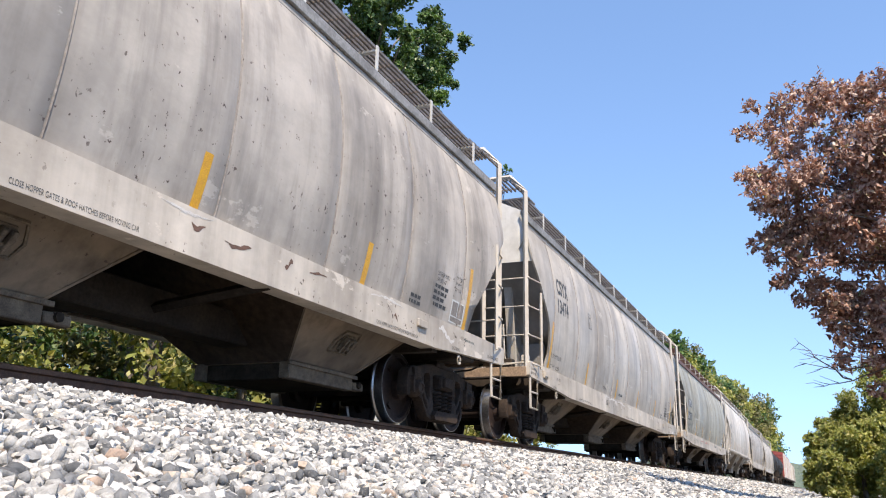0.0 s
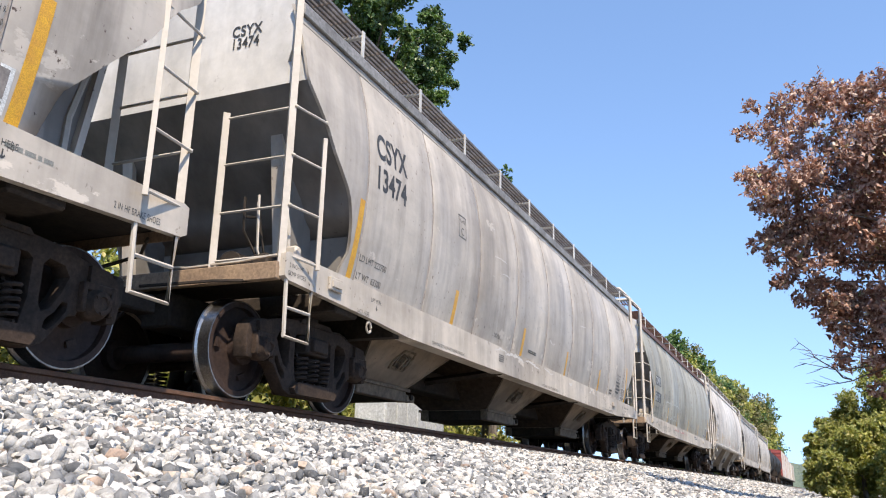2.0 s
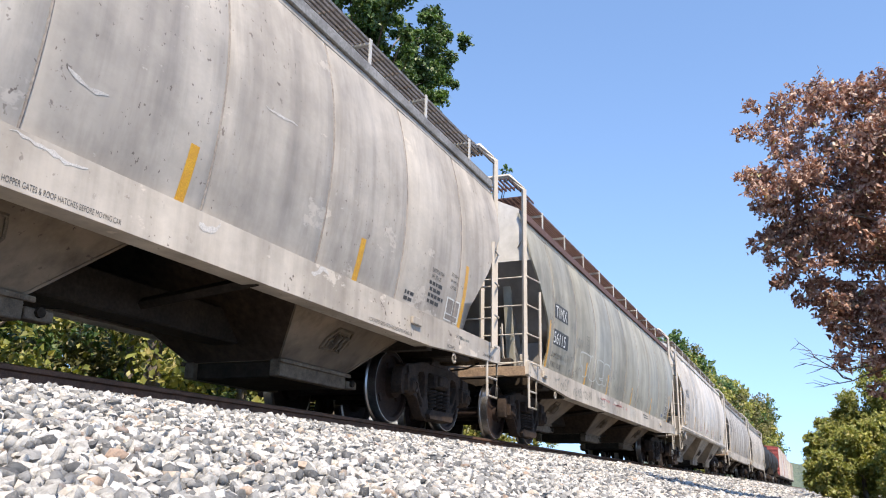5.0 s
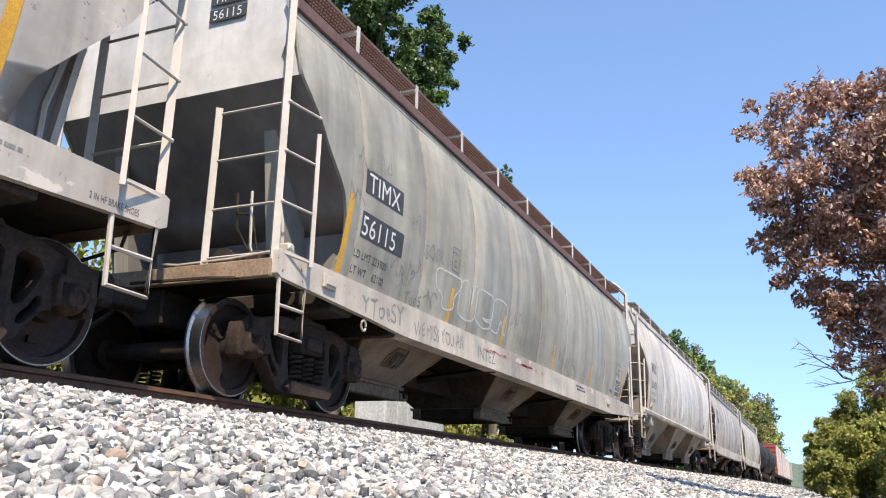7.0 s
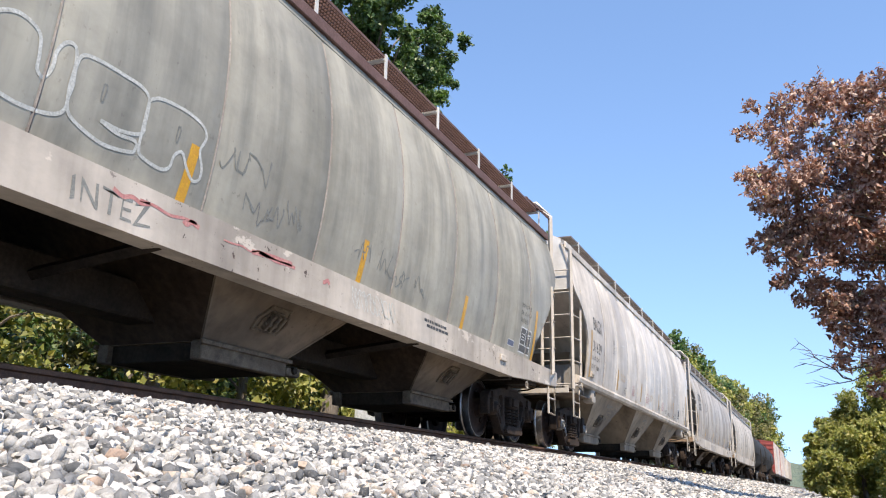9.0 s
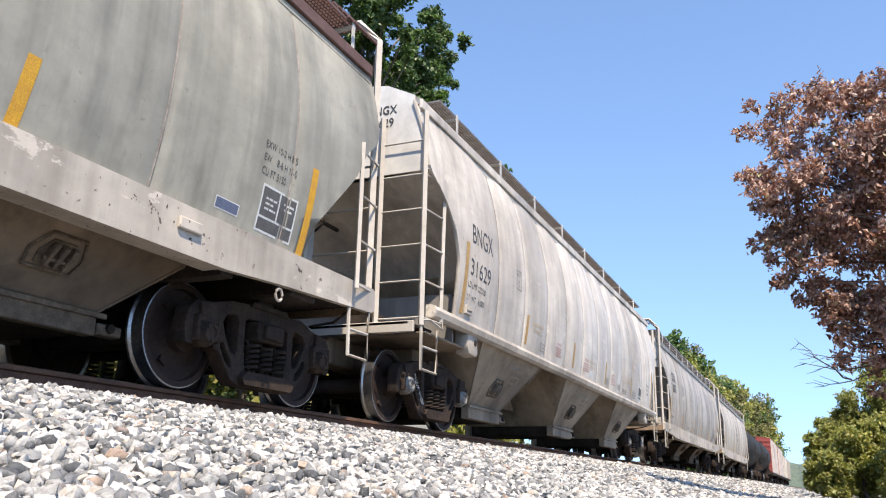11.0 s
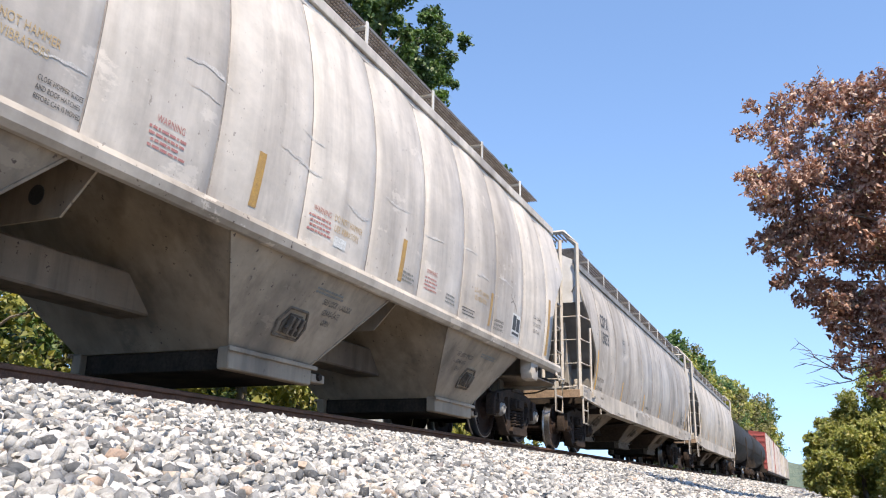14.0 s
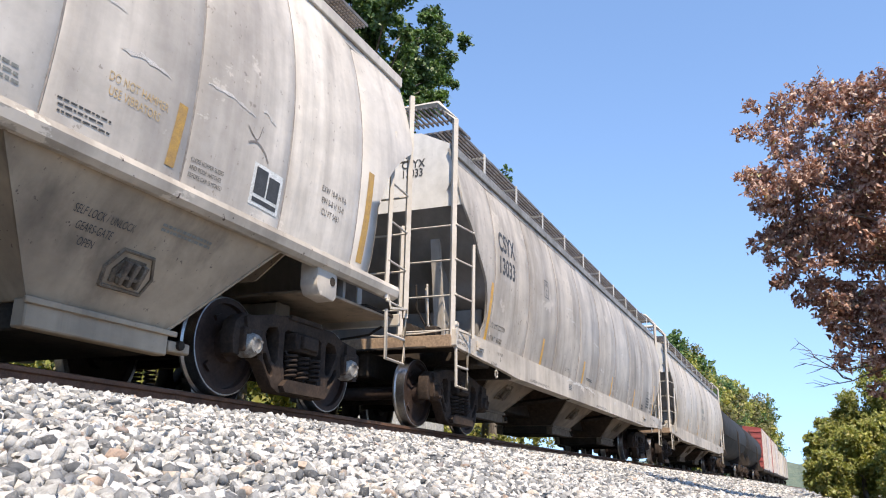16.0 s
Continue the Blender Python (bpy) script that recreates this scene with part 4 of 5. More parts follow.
    bmesh.ops.transform(bm, matrix=m, verts=bm.verts)
    part("vibrator_bracket", bm, GRIMY, c, "grimy cast vibrator bracket", 40)
    return c


def letters(text, size, squeeze=1.0, bold=0.0):
    cu = bpy.data.curves.new("letters", "FONT")
    cu.body, cu.size = text, size
    cu.space_character, cu.offset = 1.05, bold * size
    tmp = bpy.data.objects.new("letters", cu)
    scene.collection.objects.link(tmp)
    me = bpy.data.meshes.new_from_object(tmp.evaluated_get(bpy.context.evaluated_depsgraph_get()))
    bpy.data.objects.remove(tmp)
    bpy.data.curves.remove(cu)
    for v in me.vertices:
        v.co.x *= squeeze
    return me


def lie(y_at, z, x, lift):
    """Where a coat of paint lies on a car's side; lift orders the coats."""
    thick = 0.003 + (lift - 0.024) * 0.5 if lift >= 0.02 else 0.002 + (lift - 0.008) * 0.25 if lift >= 0.008 else 0.002 + (lift - 0.006) * 0.5
    return -(y_at(z, x) + thick)


def marking(car, text, x, z, size, mat, y_at, squeeze=0.9, lift=0.012, rise=0.0, name="lettering", bold=0.0):
    """Painted words that lie on the car's side. y_at: half width at a height."""
    me = letters(text, size, squeeze, bold)
    for v in me.vertices:
        u, w = v.co.x, v.co.y
        if mat == GREENDARK:
            p = Vector((u * 2.2 / size + x, w * 0.9 / size, z))
            u, w = u + 0.13 * size * noise.noise(p), w + 0.22 * size * noise.noise(p + Vector((7, 3, 1)))
        v.co = (x + u, lie(y_at, z + w + rise * u, x + u, lift), z + w + rise * u)
    me.materials.clear()
    me.materials.append(mat)
    return part(name, me, None, car)


def decal(car, x0, x1, z0, z1, mat, y_at, lift=0.008, name="marking", rows=6, lean=0.0, label=""):
    """A thin painted or stuck-on strip that follows the side."""
    bm = bmesh.new()
    rr = []
    across = max(1, math.ceil((x1 - x0) / 0.08))
    for k in range(rows + 1):
        z = z0 + (z1 - z0) * k / rows
        xs = [x0 + (x1 - x0) * i / across + lean * k / rows for i in range(across + 1)]
        rr.append([bm.verts.new((x, lie(y_at, z, x, lift), z)) for x in xs])
    for a, b in zip(rr, rr[1:]):
        for i in range(across):
            bm.faces.new((a[i], a[i + 1], b[i + 1], b[i]))
    return part(name, bm, mat, car, label)


def bars(car, x, z, width, lines, gap, mat, y_at, thick=0.6, lift=0.011):
    """Writing too small to read: short plain bars."""
    bm = bmesh.new()
    for i in range(lines):
        zz = z - i * gap
        u, end = x + random.uniform(0, 0.1) * width, x + width * random.uniform(0.75, 1.0)
        while u < end:
            w = random.uniform(0.5, 1.6) * gap
            v = [bm.verts.new((u + a * w, lie(y_at, zz + b * gap * thick, u + a * w, lift), zz + b * gap * thick)) for a, b in ((0, 0), (1, 0), (1, 1), (0, 1))]
            bm.faces.new(v)
            u += w + gap * 0.28
    return part("small_print", bm, mat, car)


def stroke(car, pts, width, mat, y_at, lift=0.012, name="graffiti"):
    """A sprayed line along points (x, z), smoothed."""
    P = [Vector((a, b, 0)) for a, b in pts]
    fine = []
    for i in range(len(P) - 1):
        p0, p1, p2, p3 = P[max(i - 1, 0)], P[i], P[i + 1], P[min(i + 2, len(P) - 1)]
        for k in range(5):
            t = k / 5
            fine.append(0.5 * ((2 * p1) + (p2 - p0) * t + (2 * p0 - 5 * p1 + 4 * p2 - p3) * t * t + (3 * p1 - p0 - 3 * p2 + p3) * t ** 3))
    fine.append(P[-1])
    bm = bmesh.new()
    prev = None
    for i, p in enumerate(fine):
        d = (fine[min(i + 1, len(fine) - 1)] - fine[max(i - 1, 0)]).normalized()
        n = Vector((-d.y, d.x, 0)) * width / 2
        cur = [bm.verts.new((q.x, lie(y_at, q.y, q.x, lift), q.y)) for q in (p + n, p - n)]
        if prev:
            bm.faces.new((prev[0], prev[1], cur[1], cur[0]))
        prev = cur
    return part(name, bm, mat, car)


def scrapes(car, spots, mat, y_at, lift, seed, name="scrape"):
    """Ragged scraped or flaked marks: each spot is (x, z, length, height)."""
    rng = np.random.default_rng(seed)
    for x, z, long, high in spots:
        n = max(5, int(long / 0.045))
        bm = bmesh.new()
        prev = None
        for i in range(n + 1):
            u = i / n
            w = high * (0.25 + 0.75 * rng.uniform()) * math.sin(math.pi * min(max(u, 0.04), 0.96)) ** 0.5
            m = z + high * 0.5 * math.sin(4 * u + x) + rng.uniform(-0.2, 0.2) * high
            cur = [bm.verts.new((x + long * u, lie(y_at, q, x + long * u, lift), q)) for q in (m - w / 2, m + w / 2)]
            if prev:
                bm.faces.new((prev[0], cur[0], cur[1], prev[1]))
            prev = cur
        part(name, bm, mat, car)


# ---- hopper cars with a deep side sill ----
CUT = [(1.30, 0.98), (1.55, 1.10), (1.85, 1.05), (2.10, 0.95), (2.45, 0.58), (2.62, 0.46), (3.0, 0.10), (4.0, 0.06)]
REAR = [(1.30, 1.36), (1.60, 1.28), (1.95, 0.98), (2.30, 0.66), (2.65, 0.44), (2.85, 0.20), (3.0, 0.12), (4.0, 0.06)]
CARS = []


def sill_hopper(front, length, paint, end_paint, label, grate, rim, stripe, mesh_walk=False, wide_stripe=YELLOW):
    """A covered hopper of three chutes on a deep channel sill."""
    car = thing("hopper_car", label, "railway car", "cars of the train")
    CARS.append((car, front))
    side = Side(1.26, 3.84, 2.45, 1.60, 0.098, 0.13, CUT, length, REAR)
    pitch = 1.56
    seams = [1.3 + (length - 3.05) * k / 8 for k in range(9)]
    for s in (-1, 1):
        side_sheet(car, side, s, seams, paint, 0.006, 0.010)
        if s < 0:
            for x in seams:
                seam(car, side, x)
        bm = bmesh.new()
        y0, y1 = s * 1.46, s * 1.525
        slab(bm, [(0.0, 1.03), (0.06, 1.00), (1.75, 0.93), (2.5, 0.885), (length - 2.5, 0.885), (length - 1.75, 0.93), (length - 0.06, 1.00), (length, 1.03), (length, 1.24), (length - 0.05, 1.26), (0.05, 1.26), (0.0, 1.24)], 1, min(y0, y1), max(y0, y1))
        box(bm, 2.5, length - 2.5, min(s * 1.30, s * 1.47), max(s * 1.30, s * 1.47), 0.89, 0.915)
        box(bm, 0.1, length - 0.1, min(s * 1.38, s * 1.47), max(s * 1.38, s * 1.47), 1.235, 1.258)
        part("side_sill", bm, SILL, car, "scuffed pale steel side sill")
    end_closure(car, side, 3.0, 4.22, (1.9, 1.3), END_WHITE if end_paint is None else end_paint, paint)
    roof(car, side, 4.18, ROOF, rim, paint)
    h = side.half(side.eave)
    running_boards(car, 0.35, length - 0.35, 1.34, 4.24, side.eave, h, grate, [1.44 + 1.565 * k for k in range(int((length - 1.8) / 1.565) + 1)], END_WHITE, mesh_walk)
    mid = length / 2
    apart = 4.56 * length / 16.45
    for k in (-1, 0, 1):
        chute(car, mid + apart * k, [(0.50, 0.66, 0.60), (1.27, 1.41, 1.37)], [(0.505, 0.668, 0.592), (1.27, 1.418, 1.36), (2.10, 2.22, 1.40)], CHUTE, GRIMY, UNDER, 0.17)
    for k in (-0.5, 0.5):
        bm = bmesh.new()
        x = mid + apart * k
        for s in (-1, 1):
            rod(bm, [(x, s * 1.45, 0.93), (x, s * 0.15, 0.80)], 0.055, 4)
        part("cross_brace", bm, DARK, car)
    for x in (1.62, length - 1.72):
        bm = bmesh.new()
        rod(bm, [(x + 0.05 * math.cos(a), -1.50, 0.845 + 0.055 * math.sin(a)) for a in [2 * math.pi * i / 12 for i in range(13)]], 0.013, 6)
        part("lifting_ring", bm, SILL, car, "steel lifting ring under the sill", 50)
    bm = bmesh.new()
    box(bm, 0.1, length - 0.1, -0.18, 0.18, 0.66, 1.0, 0.02)
    for x in (1.25, length - 1.25):
        box(bm, x - 0.22, x + 0.22, -1.45, 1.45, 0.90, 1.12, 0.02)
        box(bm, x - 0.12, x + 0.12, -1.05, -0.7, 0.70, 0.92, 0.02)
    box(bm, 2.3, 2.45, -1.44, 1.44, 0.86, 1.25)
    box(bm, length - 2.45, length - 2.3, -1.44, 1.44, 0.86, 1.25)
    part("centre_sill", bm, DARK, car)
    for x in (1.25, length - 1.25):
        truck(car, x)
    for way, x in ((-1, 0.0), (1, length)):
        coupler(car, x, way)
        f = -way
        # end platform with its rusty fascia
        bm = bmesh.new()
        box(bm, min(x, x + f * 0.95), max(x, x + f * 0.95), -1.45, 1.45, 1.09, 1.12)
        p = part("end_platform", bm, DARK, car)
        bm = bmesh.new()
        box(bm, min(x, x - way * -0.04) - 0.002, max(x, x + f * 0.04), -1.46, 1.46, 1.00, 1.16, 0.006)
        part("end_sill", bm, RUSTY, p, "rusty tan end sill plate")
        lx = x + f * 0.03
        zr = [1.23, 1.70, 2.19, 2.68]
        # end ladder and corner post that bends over the roof
        rungs = [((lx, -1.45, z), (lx, -0.69, z)) for z in zr]
        ladder(car, [(lx, -1.45, 1.12), (lx, -1.45, 4.24), (lx, -1.18, 4.54), (lx, 1.18, 4.54), (lx, 1.45, 4.24), (lx, 1.45, 1.12)], [(lx, -0.68, 1.12), (lx, -0.68, 2.74)], rungs, BAR, 0.075)
        bm = bmesh.new()
        for k in range(30):
            a = -1.16 + 2.32 * k / 29
            box(bm, min(x, x + f * 0.62), max(x, x + f * 0.62), a - 0.012, a + 0.012, 4.47, 4.50)
        for k in range(2):
            xx = x + f * (0.06 + 0.5 * k)
            box(bm, xx - 0.012, xx + 0.012, -1.16, 1.16, 4.50, 4.52)
        for sgn in (-1, 1):
            for k in range(1, 5):
                a = sgn * (1.16 + 0.07 * k)
                z = 4.49 - 0.075 * k
                box(bm, min(x, x + f * 0.62), max(x, x + f * 0.62), a - 0.012, a + 0.012, z - 0.015, z + 0.015)
        part("end_crosswalk", bm, grate, car, "slatted steel end walkway")
        sx, top = (x + f * 0.40, 2.48) if way < 0 else (x + f * 0.54, 2.74)
        ladder(car, [(sx, -1.60, 1.16), (sx, -1.60, top)], None, [((lx, -1.50, z), (sx, -1.60, z - 0.03)) for z in zr], BAR, 0.045)
        step(car, x + (0.06 if f > 0 else -0.50), -1.50, 1.02, 0.50, 0.40, BAR)
        rod_bm = bmesh.new()
        rod(rod_bm, [(x + f * 0.30, -0.75, 3.05), (x + f * 0.42, -0.95, 2.9), (x + f * 0.75, -1.0, 1.75), (x + f * 0.78, -1.02, 1.12)], 0.028, 6)
        rod(rod_bm, [(x + f * 0.42, -0.95, 2.9), (lx, -1.42, 3.35)], 0.014, 5)
        part("end_brace", rod_bm, BAR, car, "", 50)
        bm = bmesh.new()
        rod(bm, [(lx, -1.4, 1.24), (lx - f * 0.03, -1.0, 1.20), (lx - f * 0.03, -0.4, 1.19), (lx, -0.2, 1.22)], 0.012, 5)
        part("grab_iron", bm, BAR, car, "", 50)
    # brake gear on the front platform
    bm = bmesh.new()
    rod(bm, [(0.35, -0.62, 1.30), (0.75, -0.62, 1.30)], 0.13, 12)
    box(bm, 0.30, 0.50, -1.10, -0.92, 1.12, 1.36, 0.02)
    rod(bm, [(0.4, -1.0, 1.3), (0.4, -0.9, 1.75), (0.45, -0.7, 1.8)], 0.016, 5)
    rod(bm, [(0.38, -0.95, 1.3), (0.3, -0.8, 1.6), (0.3, -0.78, 1.95)], 0.014, 5)
    part("brake_valve", bm, DARK, car, "", 40)
    bm = bmesh.new()
    rod(bm, [(0.30, -0.95, 1.95), (0.31, -0.97, 1.40), (0.33, -1.05, 1.20), (0.34, -1.2, 1.17)], 0.014, 6)
    part("air_pipe", bm, BAR, car, "pale bent air pipe", 50)
    bm = bmesh.new()
    rod(bm, [(0.36, -0.90, 1.90), (0.36, -0.93, 1.40), (0.36, -1.0, 1.22), (0.36, -1.15, 1.19)], 0.012, 6)
    part("air_pipe", bm, BAR, car, "pale bent air pipe", 50)
    bm = bmesh.new()
    box(bm, 0.32, 0.62, -1.40, -1.22, 1.12, 1.30, 0.02)
    box(bm, 0.36, 0.46, -1.38, -1.24, 1.30, 1.42, 0.02)
    part("valve_block", bm, BAR, car, "pale cast valve block", 40)
    bm = bmesh.new()
    box(bm, 0.72, 0.95, -1.56, -1.528, 1.06, 1.19, 0.006)
    box(bm, 0.75, 0.92, -1.575, -1.555, 1.09, 1.16, 0.004)
    part("tag_holder", bm, SILL, car)
    bm = bmesh.new()
    box(bm, length - 3.1, length - 2.85, -1.56, -1.528, 1.06, 1.15, 0.008)
    part("jacking_pad", bm, SILL, car)
    for x in stripe:
        tall = 0.85 if x < 1.6 or x > length - 1.9 else 0.46
        decal(car, x, x + 0.10, 1.275, 1.275 + tall, YELLOW, side.half, 0.012, "reflector_stripe", 6, 0.03, "yellow reflective stripe")
    return car, side


def sill_y(z, x=0.0):
    return 1.525


def car_pale(front, numbers, paint, label, detail):
    car, side = sill_hopper(front, 16.45, paint, None, label, GRATE, ROOF, (1.13, 3.83, 6.72, 9.36, 12.03, 14.86))
    marking(car, numbers[0], 1.47, 2.72, 0.40, BLACK, side.half, 0.72, bold=0.03)
    marking(car, numbers[1], 1.45, 2.36, 0.36, BLACK, side.half, 0.80, bold=0.03)
    end = letters(numbers[0], 0.17, 0.85, 0.02), letters(numbers[1], 0.17, 0.78, 0.02)
    for me, z in zip(end, (3.64, 3.50)):
        for v in me.vertices:
            v.co = (0.114, -0.58 - v.co.x, z + v.co.y)
        me.materials.clear()
        me.materials.append(BLACK)
        part("end_lettering", me, None, car)
    # plate mark in its box
    for a, b, c, d in ((3.80, 4.06, 2.76, 2.772), (3.80, 4.06, 2.46, 2.472), (3.80, 3.812, 2.46, 2.772), (4.048, 4.06, 2.46, 2.772)):
        decal(car, a, b, c, d, BLACK, side.half, 0.012)
    marking(car, "PLATE", 3.83, 2.67, 0.075, BLACK, side.half, 0.9)
    marking(car, "C", 3.88, 2.50, 0.15, BLACK, side.half)
    marking(car, "LD LMT 222700", 1.32, 1.50, 0.10, BLACK, side.half, 0.85)
    marking(car, "LT WT  63300", 1.32, 1.315, 0.10, BLACK, side.half, 0.85)
    for x in (3.19, 7.78, 12.35):
        marking(car, "CLOSE HOPPER GATES & ROOF HATCHES BEFORE MOVING CAR", x, 0.915, 0.058, BLACK, sill_y, 0.60, 0.006)
    for x in (1.45, 14.57):
        marking(car, "JACK HERE", x - 0.13, 0.95, 0.062, BLACK, sill_y, 0.8, 0.006)
        marking(car, "LIFT HERE", x + 0.15, 1.12, 0.062, BLACK, sill_y, 0.8, 0.006)
        stroke(car, [(x + 0.28, 1.10), (x + 0.28, 1.05)], 0.010, BLACK, sill_y, 0.006, "arrow_mark")
        stroke(car, [(x + 0.26, 1.065), (x + 0.28, 1.045), (x + 0.30, 1.065)], 0.010, BLACK, sill_y, 0.006, "arrow_mark")
    for k, word in enumerate(("2 INCH HF", "COMP SHOES")):
        marking(car, word, 0.06 - 0.02 * k, 1.12 - 0.075 * k, 0.062, BLACK, sill_y, 0.75, 0.006)
    marking(car, "CAUTION", 5.46, 1.38, 0.095, BLACK, side.half, 0.62)
    bars(car, 5.60, 1.13, 0.25, 4, 0.03, BLACK, sill_y, 0.6, 0.006)
    bars(car, 7.07, 1.42, 0.5, 2, 0.03, BLACK, side.half)
    marking(car, "2 IN HF BRAKE SHOES", 15.72, 1.02, 0.07, BLACK, sill_y, 0.62, 0.006)
    bars(car, 14.85, 1.12, 0.35, 1, 0.05, GREENDARK, sill_y, 0.6, 0.006)
    marking(car, "EXTERIOR PAINT", 13.85, 1.80, 0.075, BLACK, side.half, 0.62)
    marking(car, "APPLIED 4-07", 13.85, 1.72, 0.075, BLACK, side.half, 0.62)
    bars(car, 13.80, 1.64, 0.45, 4, 0.075, BLACK, side.half)
    marking(car, "EXW 10-8 H 9-6", 14.44, 1.88, 0.06, BLACK, side.half, 0.62)
    marking(car, "EW 8-8 H 15-0", 14.44, 1.80, 0.06, BLACK, side.half, 0.62)
    marking(car, "CU FT 5000", 14.44, 1.72, 0.06, BLACK, side.half, 0.62)
    bars(car, 13.20, 1.40, 0.26, 2, 0.07, BLACK, side.half)
    if detail:
        scrapes(car, ((5.45, 1.21, 0.5, 0.05), (5.9, 1.19, 0.9, 0.07), (6.9, 1.20, 0.8, 0.06), (7.9, 1.21, 0.6, 0.05), (9.6, 1.17, 0.25, 0.09), (11.2, 1.19, 0.3, 0.08)), FLAKE, sill_y, 0.006, 31)
        scrapes(car, ((5.2, 2.55, 0.55, 0.03), (5.5, 2.35, 0.4, 0.025), (7.4, 2.2, 0.5, 0.03), (8.2, 1.75, 0.35, 0.05), (10.2, 2.4, 0.5, 0.03)), FLAKE, side.half, 0.009, 32)
    else:
        scrapes(car, ((9.35, 1.14, 0.16, 0.06), (9.75, 1.12, 0.35, 0.05), (10.6, 1.13, 0.12, 0.08), (11.0, 1.16, 0.3, 0.04), (12.75, 1.05, 0.1, 0.06)), RUST_CHIP, sill_y, 0.006, 33)
        scrapes(car, ((9.0, 1.22, 0.6, 0.03), (12.2, 1.21, 0.8, 0.04), (14.0, 1.10, 0.5, 0.12)), FLAKE, sill_y, 0.006, 34)
    decal(car, 14.40, 14.84, 1.31, 1.60, WHITE_INK, side.half, 0.010, "data_panel")
    for a, b, c, d in ((14.43, 14.61, 1.40, 1.58), (14.63, 14.81, 1.40, 1.58), (14.43, 14.81, 1.325, 1.385)):
        decal(car, a, b, c, d, SEAM, side.half, 0.014, "data_panel")
    return car, side


car_pale(-4.65, ("CSYX", "13462"), PALE, "pale grey weathered covered hopper car with deep sill", 0)
car_pale(13.10, ("CSYX", "13474"), PALE_B, "pale grey covered hopper car with black lettering and yellow stripes", 1)


def car_green():
    car, side = sill_hopper(30.95, 16.0, GREEN, END_WHITE, "grey-green covered hopper car with sprayed graffiti", GRATE_R, GRATE_R, (1.02, 3.79, 5.84, 8.58, 11.42, 14.52), True)
    decal(car, 1.36, 2.24, 2.22, 2.50, BLACK, side.half, 0.010, "mark_panel", 8, 0, "black panel with white lettering")
    decal(car, 1.30, 2.32, 1.74, 2.02, BLACK, side.half, 0.010, "mark_panel", 8, 0, "black panel with white lettering")
    marking(car, "TIMX", 1.42, 2.25, 0.31, WHITE_INK, side.half, 0.98, 0.018, bold=0.0)
    marking(car, "56115", 1.36, 1.77, 0.30, WHITE_INK, side.half, 1.0, 0.018, bold=0.0)
    marking(car, "LD LMT 223900", 1.30, 1.52, 0.12, BLACK, side.half, 0.85)
    marking(car, "LT WT    62100", 1.30, 1.35, 0.12, BLACK, side.half, 0.85)
    for word, z in (("TIMX", 3.98), ("56115", 3.79)):
        bm = bmesh.new()
        box(bm, 0.092, 0.10, -0.84, -0.38, z - 0.01, z + 0.13)
        p = part("end_mark_panel", bm, BLACK, car)
        me = letters(word, 0.15, 0.95)
        for v in me.vertices:
            v.co = (0.088, -0.42 - v.co.x, z + 0.01 + v.co.y)
        me.materials.clear()
        me.materials.append(WHITE_INK)
        part("end_lettering", me, None, p)
    y = side.half
    white = lambda pts, w=0.026: stroke(car, pts, w, PALE_INK, y)
    # bubble letters outlined in pale paint
    white([(3.3, 1.82), (3.36, 1.88), (3.65, 1.90), (3.93, 1.90), (4.1, 1.89), (4.12, 1.79), (3.95, 1.63), (3.95, 1.49), (3.77, 1.43), (3.6, 1.45), (3.55, 1.59), (3.36, 1.65), (3.3, 1.82)])
    white([(4.11, 1.83), (4.16, 1.89), (4.28, 1.93), (4.42, 1.89), (4.46, 1.77), (4.47, 1.67), (4.53, 1.64), (4.57, 1.73), (4.57, 1.83), (4.62, 1.92), (4.69, 1.93), (4.72, 1.84), (4.72, 1.66), (4.73, 1.52), (4.64, 1.45), (4.42, 1.42), (4.22, 1.44), (4.13, 1.49), (4.11, 1.61), (4.11, 1.83)])
    white([(5.01, 1.56), (5.20, 1.56), (5.37, 1.61), (5.38, 1.70), (5.37, 1.86), (5.29, 1.92), (5.14, 1.93), (4.89, 1.93), (4.76, 1.90), (4.73, 1.80), (4.74, 1.68), (4.73, 1.58), (4.77, 1.50), (4.9, 1.45), (5.09, 1.42), (5.3, 1.45), (5.35, 1.48), (5.33, 1.54), (5.17, 1.53), (5.01, 1.56)])
    white([(5.37, 1.86), (5.48, 1.92), (5.74, 1.94), (5.94, 1.91), (6.01, 1.83), (5.97, 1.71), (6.03, 1.59), (6.03, 1.50), (5.96, 1.47), (5.87, 1.54), (5.79, 1.63), (5.72, 1.58), (5.70, 1.48), (5.61, 1.44), (5.43, 1.46), (5.38, 1.51), (5.37, 1.67), (5.37, 1.86)])
    for x in (4.97, 5.70):
        stroke(car, [(x, 1.80), (x + 0.03, 1.79), (x + 0.02, 1.69), (x, 1.70), (x, 1.80)], 0.014, GREENDARK, y)
    for a, b, c, d in ((3.74, 3.98, 2.26, 2.268), (3.74, 3.98, 1.95, 1.958), (3.74, 3.75, 1.95, 2.268), (3.97, 3.98, 1.95, 2.268)):
        decal(car, a, b, c, d, BLACK, y, 0.012)
    marking(car, "PLATE", 3.77, 2.17, 0.06, BLACK, y, 0.9)
    marking(car, "C", 3.81, 2.01, 0.13, BLACK, y)
    dark = lambda pts, w=0.014: stroke(car, pts, w, GREENDARK, y)
    rng = np.random.default_rng(77)
